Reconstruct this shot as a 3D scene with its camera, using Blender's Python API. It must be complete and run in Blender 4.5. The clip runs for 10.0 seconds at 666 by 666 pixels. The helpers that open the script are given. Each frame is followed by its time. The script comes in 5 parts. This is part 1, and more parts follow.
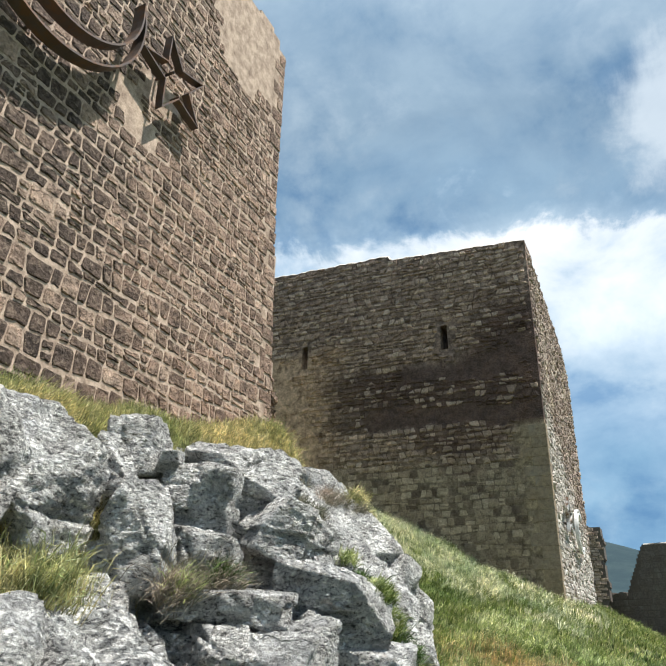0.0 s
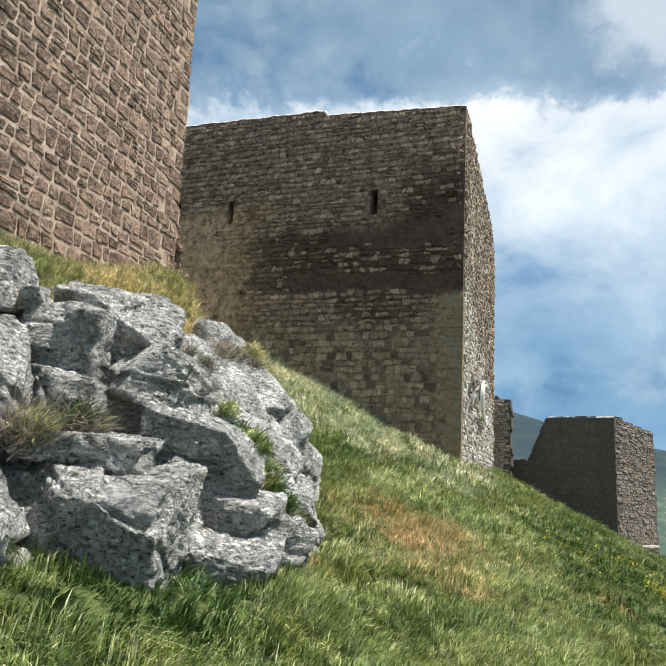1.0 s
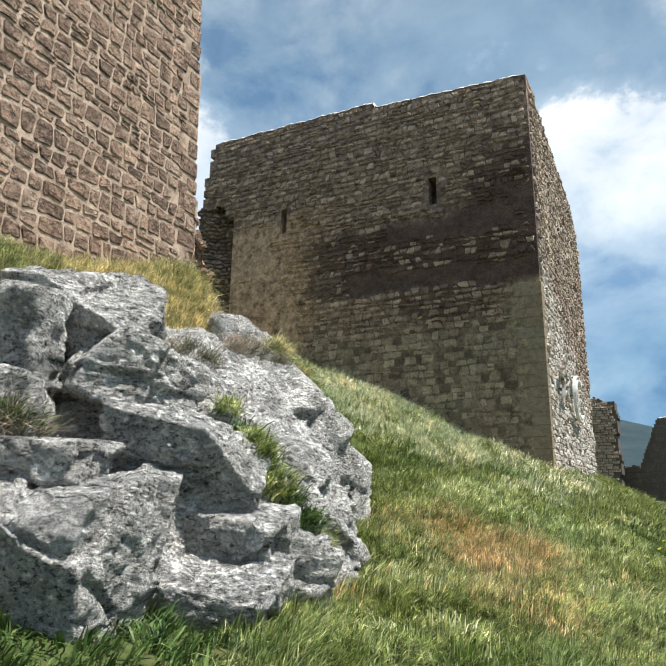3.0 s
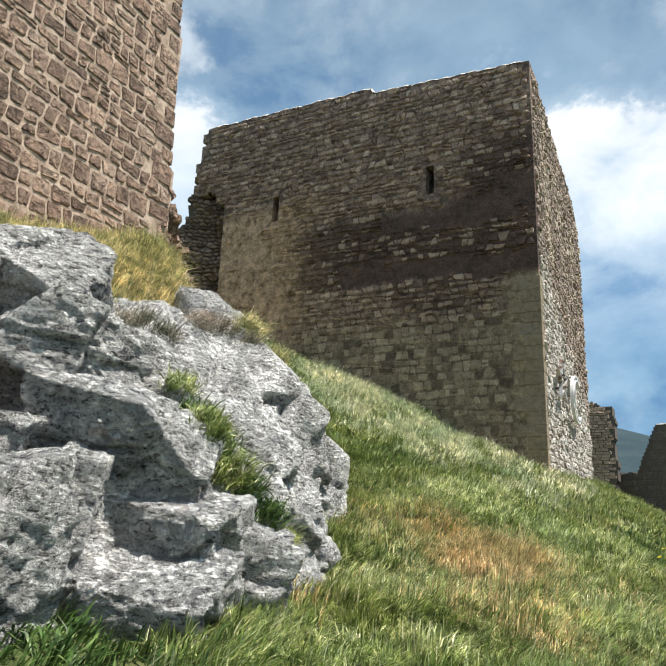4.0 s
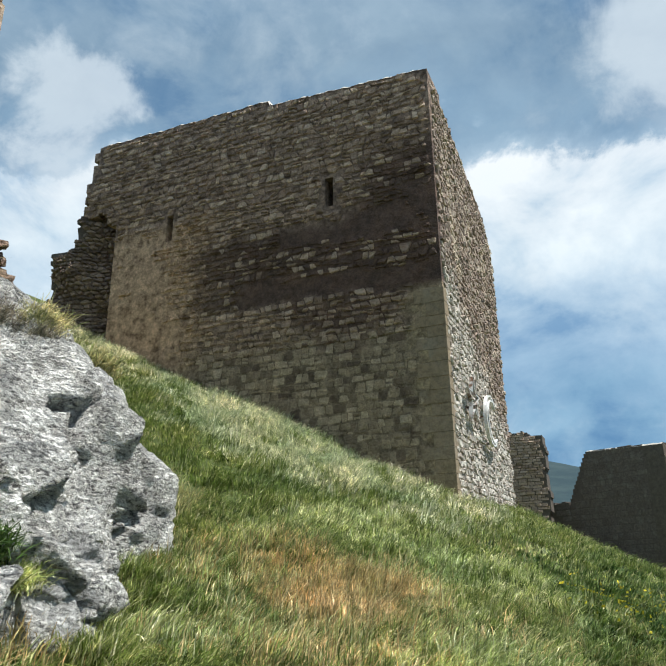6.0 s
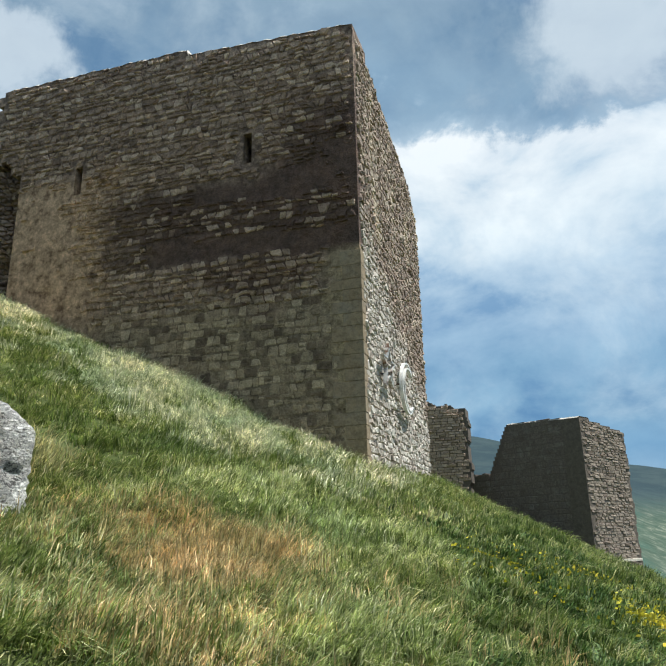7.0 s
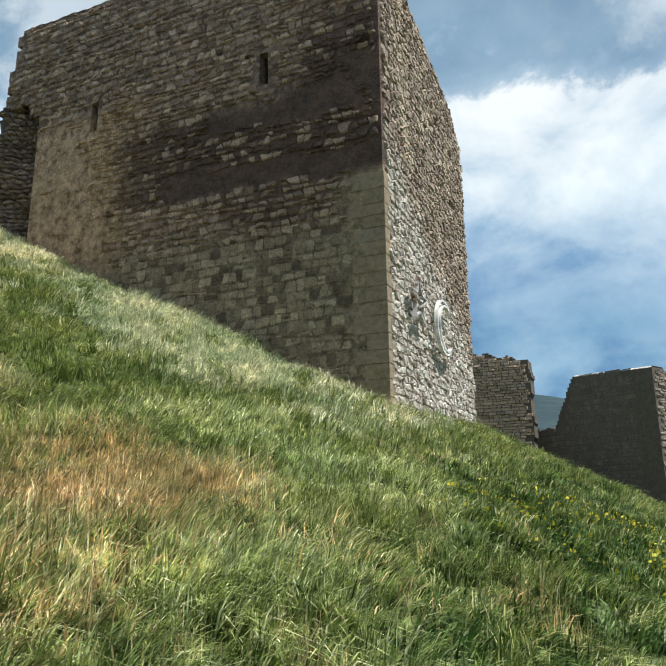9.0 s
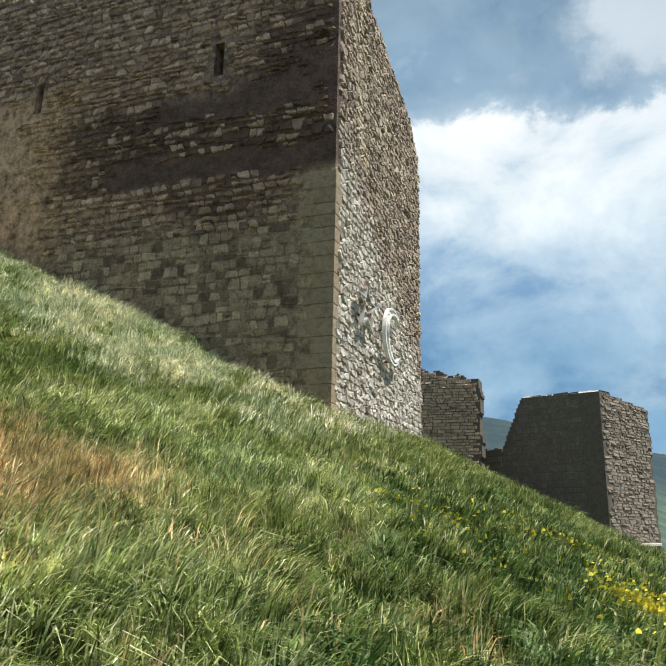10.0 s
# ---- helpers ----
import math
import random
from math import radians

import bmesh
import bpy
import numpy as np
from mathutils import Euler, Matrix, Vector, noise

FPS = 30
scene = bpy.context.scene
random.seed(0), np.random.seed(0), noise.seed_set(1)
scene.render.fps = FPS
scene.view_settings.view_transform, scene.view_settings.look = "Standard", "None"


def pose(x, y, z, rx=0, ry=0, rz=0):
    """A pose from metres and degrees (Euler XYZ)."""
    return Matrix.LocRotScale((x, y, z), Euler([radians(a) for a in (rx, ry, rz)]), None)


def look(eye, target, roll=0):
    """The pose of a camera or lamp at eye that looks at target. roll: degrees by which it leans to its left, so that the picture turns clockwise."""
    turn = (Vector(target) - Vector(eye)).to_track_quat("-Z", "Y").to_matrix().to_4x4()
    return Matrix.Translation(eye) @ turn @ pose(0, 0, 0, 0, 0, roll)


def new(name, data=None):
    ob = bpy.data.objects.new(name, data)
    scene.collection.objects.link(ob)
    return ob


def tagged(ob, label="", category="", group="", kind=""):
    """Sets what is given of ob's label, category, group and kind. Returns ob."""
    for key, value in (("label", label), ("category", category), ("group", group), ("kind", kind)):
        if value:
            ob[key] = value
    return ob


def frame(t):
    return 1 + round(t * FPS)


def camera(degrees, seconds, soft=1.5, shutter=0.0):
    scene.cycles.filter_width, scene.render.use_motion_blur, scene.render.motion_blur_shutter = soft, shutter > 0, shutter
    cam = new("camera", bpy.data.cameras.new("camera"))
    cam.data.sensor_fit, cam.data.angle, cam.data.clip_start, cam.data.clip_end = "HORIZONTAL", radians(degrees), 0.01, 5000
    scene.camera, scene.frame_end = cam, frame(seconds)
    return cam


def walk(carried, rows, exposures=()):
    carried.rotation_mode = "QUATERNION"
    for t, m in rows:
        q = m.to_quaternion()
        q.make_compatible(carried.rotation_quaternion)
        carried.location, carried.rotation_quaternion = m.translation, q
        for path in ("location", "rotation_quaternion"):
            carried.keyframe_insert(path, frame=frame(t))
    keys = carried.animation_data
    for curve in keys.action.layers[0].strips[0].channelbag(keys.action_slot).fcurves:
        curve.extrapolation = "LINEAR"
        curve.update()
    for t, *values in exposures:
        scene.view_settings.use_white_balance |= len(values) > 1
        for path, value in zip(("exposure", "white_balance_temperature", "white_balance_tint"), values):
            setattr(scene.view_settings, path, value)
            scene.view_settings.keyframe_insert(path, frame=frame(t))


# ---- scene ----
cam = camera(51.5, 10.0)
EXPO = 0.68
PATH = [
    (0, (-0.834, -0.058, 0.689), (-1.642, 1.57, 1.526), 1.3),
    (0.5, (-0.626, 0.305, 0.675), (-1.423, 2.022, 1.322), 3.1),
    (1, (-0.44, 0.653, 0.709), (-1.129, 2.469, 1.187), 3.7),
    (1.5, (-0.418, 1.135, 0.719), (-0.949, 2.995, 1.229), 1.8),
    (2, (-0.394, 1.71, 0.62), (-1.189, 3.491, 1.064), 2.7),
    (2.5, (-0.369, 2.279, 0.608), (-1.271, 3.991, 1.112), 1.9),
    (3.8, (-0.417, 3.446, 0.59), (-1.342, 5.13, 1.145), -0.3),
    (4, (-0.535, 3.653, 0.564), (-1.457, 5.343, 1.104), 2.2),
    (4.5, (-0.403, 4.082, 0.558), (-1.38, 5.723, 1.154), 0.2),
    (5, (-0.235, 4.587, 0.551), (-1.157, 6.29, 1.052), 1.3),
    (5.2, (-0.26, 4.92, 0.488), (-1.092, 6.631, 1.104), 1.0),
    (6.3, (-0.025, 6.039, 0.372), (-0.769, 7.761, 1.067), -1.0),
    (6.5, (0.039, 6.238, 0.313), (-0.666, 7.956, 1.055), -0.8),
    (7, (0.182, 6.579, 0.3), (-0.418, 8.392, 0.893), -1.2),
    (7.3, (0.316, 6.79, 0.258), (-0.366, 8.558, 0.899), 0.8),
    (7.5, (0.363, 7.188, 0.225), (-0.299, 8.988, 0.791), 0.1),
    (8, (0.509, 7.44, 0.159), (-0.13, 9.25, 0.721), 0.6),
    (8.5, (0.631, 7.993, 0.105), (-0.219, 9.701, 0.707), 0.4),
    (9, (0.71, 8.484, 0.067), (-0.096, 10.248, 0.557), -0.6),
    (9.5, (0.692, 8.853, 0.005), (0.04, 10.652, 0.587), -0.1),
    (10, (0.73, 9.213, -0.032), (0.042, 11.014, 0.501), 1.3),
]
walk(cam, [(t, look(e, g, r)) for t, e, g, r in PATH], exposures=(
    (0.0, EXPO + 0.06, 6250, 9), (0.5, EXPO - 0.07, 6250, 9), (1.0, EXPO - 0.04, 6300, 10), (1.5, EXPO - 0.13, 6250, 9), (2.0, EXPO - 0.17, 6300, 10), (2.5, EXPO, 6300, 10),
    (4.5, EXPO + 0.06, 6350, 10), (5.0, EXPO + 0.04, 6400, 10), (6.4, EXPO - 0.14, 6150, 7), (8.5, EXPO - 0.14, 6200, 7), (9.5, EXPO, 6350, 8), (10.0, EXPO - 0.03, 6400, 8)))

# ---- world and sun ----
SUN = Vector((0.38, 0.03, 0.92)).normalized()


class Nodes:
    """Small helper that wires a node tree."""

    def __init__(self, tree):
        self.tree = tree
        self.tree.nodes.clear()

    def add(self, kind, **sets):
        n = self.tree.nodes.new(kind)
        for key, value in sets.items():
            if key == "operation":
                n.operation = value
            elif key == "blend_type":
                n.blend_type = value
            elif key == "data_type":
                n.data_type = value
        return n

    def wire(self, value, socket):
        if value is None:
            return
        if isinstance(value, bpy.types.NodeSocket):
            self.tree.links.new(value, socket)
        elif isinstance(value, (tuple, list)):
            socket.default_value = (*value, 1.0) if len(value) == 3 and socket.type == "RGBA" else value
        else:
            socket.default_value = value

    def math(self, op, a, b=None, c=None):
        n = self.add("ShaderNodeMath", operation=op)
        for i, v in enumerate((a, b, c)):
            self.wire(v, n.inputs[i])
        return n.outputs[0]

    def vmath(self, op, a, b=None):
        n = self.add("ShaderNodeVectorMath", operation=op)
        self.wire(a, n.inputs[0])
        self.wire(b, n.inputs[1])
        return n.outputs[0]

    def mix(self, f, a, b, how="MIX"):
        n = self.add("ShaderNodeMix", data_type="RGBA", blend_type=how)
        self.wire(f, n.inputs[0])
        self.wire(a, n.inputs[6])
        self.wire(b, n.inputs[7])
        return n.outputs[2]

    def step(self, v, lo, hi):
        n = self.add("ShaderNodeMapRange")
        n.interpolation_type = "SMOOTHSTEP"
        self.wire(v, n.inputs[0])
        n.inputs[1].default_value, n.inputs[2].default_value = lo, hi
        return n.outputs[0]

    def ramp(self, v, stops):
        n = self.add("ShaderNodeValToRGB")
        r = n.color_ramp
        while len(r.elements) < len(stops):
            r.elements.new(0.5)
        for e, (p, col) in zip(r.elements, stops):
            e.position, e.color = p, (*col, 1.0)
        self.wire(v, n.inputs[0])
        return n.outputs[0]

    def noise(self, vec, scale, detail=4.0, rough=0.55, distort=0.0):
        n = self.add("ShaderNodeTexNoise")
        self.wire(vec, n.inputs["Vector"])
        n.inputs["Scale"].default_value, n.inputs["Detail"].default_value = scale, detail
        n.inputs["Roughness"].default_value, n.inputs["Distortion"].default_value = rough, distort
        return n.outputs[0]

    def voronoi(self, vec, scale, feature="F1"):
        n = self.add("ShaderNodeTexVoronoi")
        n.feature = feature
        self.wire(vec, n.inputs["Vector"])
        n.inputs["Scale"].default_value = scale
        return n.outputs[0]

    def split(self, vec):
        n = self.add("ShaderNodeSeparateXYZ")
        self.wire(vec, n.inputs[0])
        return n.outputs

    def place(self):
        return self.add("ShaderNodeNewGeometry").outputs["Position"]

    def chance(self):
        a = self.add("ShaderNodeObjectInfo").outputs["Random"]
        b = self.add("ShaderNodeNewGeometry").outputs["Random Per Island"]
        return self.math("FRACT", self.math("ADD", a, b))

    def surface(self, color, rough=0.9, bump=None, strength=0.4, distance=0.02, metal=0.0, spec=0.3, thin=None):
        b = self.add("ShaderNodeBsdfPrincipled")
        self.wire(color, b.inputs["Base Color"])
        self.wire(rough, b.inputs["Roughness"])
        self.wire(metal, b.inputs["Metallic"])
        self.wire(spec, b.inputs["Specular IOR Level"])
        if bump is not None:
            n = self.add("ShaderNodeBump")
            n.inputs["Strength"].default_value, n.inputs["Distance"].default_value = strength, distance
            self.wire(bump, n.inputs["Height"])
            self.wire(n.outputs[0], b.inputs["Normal"])
        out = self.add("ShaderNodeOutputMaterial")
        result = b.outputs[0]
        if thin is not None:
            t = self.add("ShaderNodeBsdfTranslucent")
            self.wire(color, t.inputs[0])
            m = self.add("ShaderNodeMixShader")
            m.inputs[0].default_value = thin
            self.wire(result, m.inputs[1])
            self.wire(t.outputs[0], m.inputs[2])
            result = m.outputs[0]
        self.wire(result, out.inputs[0])


world = bpy.data.worlds.new("sky")
scene.world = world
world.use_nodes = True
n = Nodes(world.node_tree)
sky = n.add("ShaderNodeTexSky")
sky.sky_type, sky.sun_disc = "NISHITA", False
sky.sun_elevation = math.asin(SUN.z)
sky.sun_rotation = math.atan2(SUN.x, SUN.y)
way = n.add("ShaderNodeTexCoord").outputs["Generated"]
dx, dy, dz = n.split(way)
lift = n.math("ADD", n.math("MAXIMUM", dz, 0.0), 0.22)
flat = n.add("ShaderNodeCombineXYZ")
n.wire(n.math("DIVIDE", dx, lift), flat.inputs[0])
n.wire(n.math("DIVIDE", dy, lift), flat.inputs[1])
big = n.noise(flat.outputs[0], 1.1, 2.0, 0.5, 0.3)
small = n.noise(n.vmath("MULTIPLY", way, (1.0, 1.0, 1.6)), 4.2, 8.0, 0.60, 0.15)
mid = n.noise(way, 3.2, 4.0, 0.5)
curl = n.noise(way, 9.0, 8.0, 0.62, 0.4)
# cloud decks by height over the horizon, torn up by noise
height = n.math("ADD", dz, n.math("ADD", n.math("MULTIPLY", n.math("SUBTRACT", big, 0.5), 0.24), n.math("ADD", n.math("MULTIPLY", n.math("SUBTRACT", small, 0.5), 0.14), n.math("MULTIPLY", n.math("SUBTRACT", curl, 0.5), 0.13))))
deck = n.ramp(height, [(0.0, (0.34, 0.51, 0.69)), (0.11, (0.18, 0.36, 0.57)), (0.20, (0.28, 0.47, 0.65)), (0.29, (0.40, 0.57, 0.74)),
                       (0.37, (0.60, 0.74, 0.86)), (0.43, (0.85, 0.94, 0.99)), (0.525, (0.92, 0.97, 1.0)), (0.540, (0.40, 0.54, 0.67)), (0.56, (0.27, 0.41, 0.55)),
                       (0.64, (0.28, 0.40, 0.515)), (0.80, (0.41, 0.545, 0.67)), (1.0, (0.50, 0.63, 0.75))])
puffs = n.step(n.math("ADD", n.math("MULTIPLY", curl, 0.6), n.math("ADD", n.math("MULTIPLY", small, 0.5), n.math("MULTIPLY", mid, 0.4))), 0.72, 0.96)
deck = n.mix(n.math("MULTIPLY", puffs, 0.30), deck, (0.78, 0.86, 0.90))
lump = n.noise(n.vmath("MULTIPLY", way, (1.0, 1.0, 1.5)), 5.0, 7.0, 0.58, 0.25)
deck = n.mix(1.0, deck, n.ramp(lump, [(0.38, (0.52, 0.66, 0.80)), (0.47, (0.86, 0.91, 0.95)), (0.53, (1.02, 1.02, 1.02)), (0.64, (1.22, 1.17, 1.12))]), "MULTIPLY")
# two bright cumulus heads against the slate deck
for head, wide, narrow in ((Vector((0.123, 0.783, 0.609)), 0.9910, 0.9990), (Vector((-0.615, 0.545, 0.57)), 0.9955, 1.0005)):
    dot = n.math("ADD", n.math("ADD", n.math("MULTIPLY", dx, head.x), n.math("MULTIPLY", dy, head.y)), n.math("MULTIPLY", dz, head.z))
    rag = n.math("ADD", dot, n.math("ADD", n.math("MULTIPLY", n.math("SUBTRACT", curl, 0.5), 0.016), n.math("MULTIPLY", n.math("SUBTRACT", small, 0.5), 0.018)))
    deck = n.mix(n.math("MULTIPLY", n.step(rag, wide, narrow), 0.7), deck, (0.86, 0.93, 0.97))
clear = n.mix(1.0, sky.outputs[0], (0.10, 0.10, 0.10), "MULTIPLY")
veil = n.mix(0.88, clear, deck)
back = n.add("ShaderNodeBackground")
n.wire(veil, back.inputs[0])
back.inputs[1].default_value = 0.65
n.wire(back.outputs[0], n.add("ShaderNodeOutputWorld").inputs[0])

lamp = bpy.data.lights.new("sun", "SUN")
lamp.energy, lamp.angle, lamp.color = 5.0, radians(0.6), (1.0, 0.95, 0.86)
sun = new("sun", lamp)
sun.matrix_world = look(SUN * 200, (0, 0, 0))


# ---- materials ----
def material(name):
    m = bpy.data.materials.new(name)
    m.use_nodes = True
    return m, Nodes(m.node_tree)


def stone_material(name, stops, grain=26.0, lichen=0.25, strength=0.55, pitted=False):
    m, k = material(name)
    p = k.place()
    base = k.ramp(k.chance(), stops)
    fine = k.noise(p, grain, 6.0, 0.7)
    wide = k.noise(p, 2.3, 4.0, 0.6)
    c = k.mix(1.0, base, k.ramp(fine, [(0.25, (0.45, 0.43, 0.41)), (0.55, (0.95, 0.95, 0.95)), (0.8, (1.25, 1.22, 1.18))]), "MULTIPLY")
    c = k.mix(k.math("MULTIPLY", k.step(wide, 0.5, 0.72), lichen), c, (0.30, 0.29, 0.25))
    if pitted:
        hole = k.step(k.noise(p, 19.0, 6.0, 0.75, 0.8), 0.54, 0.63)
        c = k.mix(k.math("MULTIPLY", hole, 0.7), c, (0.075, 0.055, 0.045))
        fine = k.math("SUBTRACT", fine, k.math("MULTIPLY", hole, 0.5))
    pits = k.voronoi(p, grain * 1.6)
    h = k.math("ADD", fine, k.math("MULTIPLY", pits, 0.5))
    k.surface(c, 0.92, h, strength, 0.03)
    return m


def mortar_material(name, pale, dark):
    m, k = material(name)
    p = k.place()
    f = k.noise(p, 5.0, 7.0, 0.65)
    c = k.ramp(f, [(0.3, dark), (0.62, pale)])
    fine = k.noise(p, 40.0, 5.0, 0.7)
    c = k.mix(0.5, c, k.ramp(fine, [(0.3, (0.5, 0.48, 0.45)), (0.7, (1.15, 1.12, 1.08))]), "MULTIPLY")
    k.surface(c, 0.95, k.math("ADD", f, k.math("MULTIPLY", fine, 0.4)), 0.5, 0.04)
    return m


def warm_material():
    """Tan pitted sandstone; much of the wall is darker, the corner side lighter."""
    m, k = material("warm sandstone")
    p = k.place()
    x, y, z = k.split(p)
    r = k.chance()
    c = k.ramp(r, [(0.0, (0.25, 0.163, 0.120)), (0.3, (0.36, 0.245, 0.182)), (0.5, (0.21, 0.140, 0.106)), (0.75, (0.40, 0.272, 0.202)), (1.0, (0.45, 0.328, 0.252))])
    dark_tone = k.ramp(r, [(0.0, (0.075, 0.055, 0.046)), (0.4, (0.150, 0.106, 0.083)), (0.7, (0.095, 0.068, 0.055)), (1.0, (0.22, 0.156, 0.120))])
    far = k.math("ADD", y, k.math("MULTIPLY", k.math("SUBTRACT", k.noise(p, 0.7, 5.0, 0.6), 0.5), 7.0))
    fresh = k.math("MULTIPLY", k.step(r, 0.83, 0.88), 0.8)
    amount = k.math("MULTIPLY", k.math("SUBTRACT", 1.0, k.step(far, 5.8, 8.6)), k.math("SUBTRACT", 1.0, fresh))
    c = k.mix(k.math("MULTIPLY", amount, 0.92), c, dark_tone)
    fine = k.noise(p, 14.0, 6.0, 0.7)
    pit = k.noise(k.vmath("MULTIPLY", p, (1.0, 0.8, 1.4)), 10.0, 7.0, 0.72, 1.2)
    hole = k.step(pit, 0.54, 0.64)
    c = k.mix(1.0, c, k.ramp(fine, [(0.25, (0.55, 0.53, 0.51)), (0.55, (0.98, 0.98, 0.98)), (0.8, (1.35, 1.32, 1.28))]), "MULTIPLY")
    blot = k.noise(p, 3.2, 6.0, 0.7)
    c = k.mix(1.0, c, k.ramp(blot, [(0.36, (0.58, 0.56, 0.55)), (0.5, (1.0, 1.0, 1.0)), (0.64, (1.5, 1.46, 1.42))]), "MULTIPLY")
    c = k.mix(k.math("MULTIPLY", k.step(pit, 0.46, 0.38), 0.4), c, (0.50, 0.38, 0.285))
    c = k.mix(k.math("MULTIPLY", hole, 0.55), c, (0.075, 0.055, 0.045))
    h = k.math("SUBTRACT", fine, k.math("MULTIPLY", hole, 0.9))
    k.surface(c, 0.92, h, 1.0, 0.06)
    return m


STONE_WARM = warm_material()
MORTAR_WARM = mortar_material("cream lime mortar", (0.60, 0.465, 0.365), (0.24, 0.168, 0.126))
def side_material():
    """Rubble side: whitish low by the corner, brown lichen higher and further along."""
    m, k = material("pale rubble limestone")
    p = k.place()
    x, y, z = k.split(p)
    c = k.ramp(k.chance(), [(0.0, (0.28, 0.235, 0.20)), (0.3, (0.56, 0.515, 0.46)), (0.6, (0.42, 0.37, 0.325)), (1.0, (0.66, 0.62, 0.56))])
    line = k.math("ADD", z, k.math("MULTIPLY", k.math("SUBTRACT", y, 21.85), 0.55))
    line = k.math("ADD", line, k.math("MULTIPLY", k.math("SUBTRACT", k.noise(p, 1.2, 5.0), 0.5), 2.2))
    c = k.mix(k.math("MULTIPLY", k.step(line, 7.8, 9.2), 0.8), c, k.ramp(k.chance(), [(0.0, (0.20, 0.14, 0.115)), (0.6, (0.31, 0.225, 0.175)), (1.0, (0.44, 0.35, 0.27))]))
    pale = k.math("MULTIPLY", k.step(k.noise(k.vmath("MULTIPLY", p, (1.0, 1.0, 0.3)), 1.0, 4.0), 0.57, 0.66), k.step(z, 7.5, 9.0))
    c = k.mix(k.math("MULTIPLY", pale, 0.7), c, (0.62, 0.52, 0.40))
    fine = k.noise(p, 22.0, 6.0, 0.7)
    c = k.mix(0.8, c, k.ramp(fine, [(0.28, (0.5, 0.48, 0.46)), (0.7, (1.2, 1.2, 1.2))]), "MULTIPLY")
    k.surface(c, 0.92, fine, 0.6, 0.03)
    return m


STONE_PALE = side_material()
OCHRE = stone_material("ochre dressed stone", [(0.0, (0.285, 0.218, 0.145)), (0.5, (0.33, 0.256, 0.172)), (1.0, (0.305, 0.24, 0.172))], 9.0, 0.25, 0.4)
STONE_PALEBROWN = stone_material("sunlit brown coursed stone", [(0.0, (0.30, 0.215, 0.165)), (0.5, (0.52, 0.395, 0.31)), (1.0, (0.40, 0.295, 0.23))], 10.0)
STONE_BROWN = stone_material("dark brown rubble", [(0.0, (0.16, 0.117, 0.098)), (0.5, (0.27, 0.198, 0.16)), (1.0, (0.37, 0.278, 0.222))], 14.0)
MORTAR_PALE = mortar_material("rubble bedding mortar", (0.40, 0.31, 0.235), (0.22, 0.16, 0.12))
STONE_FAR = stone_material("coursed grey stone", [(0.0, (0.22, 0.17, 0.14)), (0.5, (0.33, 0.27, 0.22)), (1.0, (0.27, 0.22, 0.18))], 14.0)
# far tower's front: dark stone, deepened further to carry that face's shade
STONE_SHADED = stone_material("dark weathered stone with painted shade", [(0.0, (0.125, 0.10, 0.088)), (0.5, (0.16, 0.13, 0.112)), (1.0, (0.14, 0.115, 0.10))], 9.0)
# pale colour of the added sunlit rims, and of the string course
PALE_TRIM = mortar_material("pale sunlit rim and string course", (0.72, 0.67, 0.60), (0.46, 0.41, 0.35))
# bed of the same front, its shade put into the colour too
MORTAR_SHADED = mortar_material("dark mortar with painted shade", (0.14, 0.115, 0.10), (0.10, 0.082, 0.072))
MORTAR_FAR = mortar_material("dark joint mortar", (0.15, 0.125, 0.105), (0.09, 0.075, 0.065))


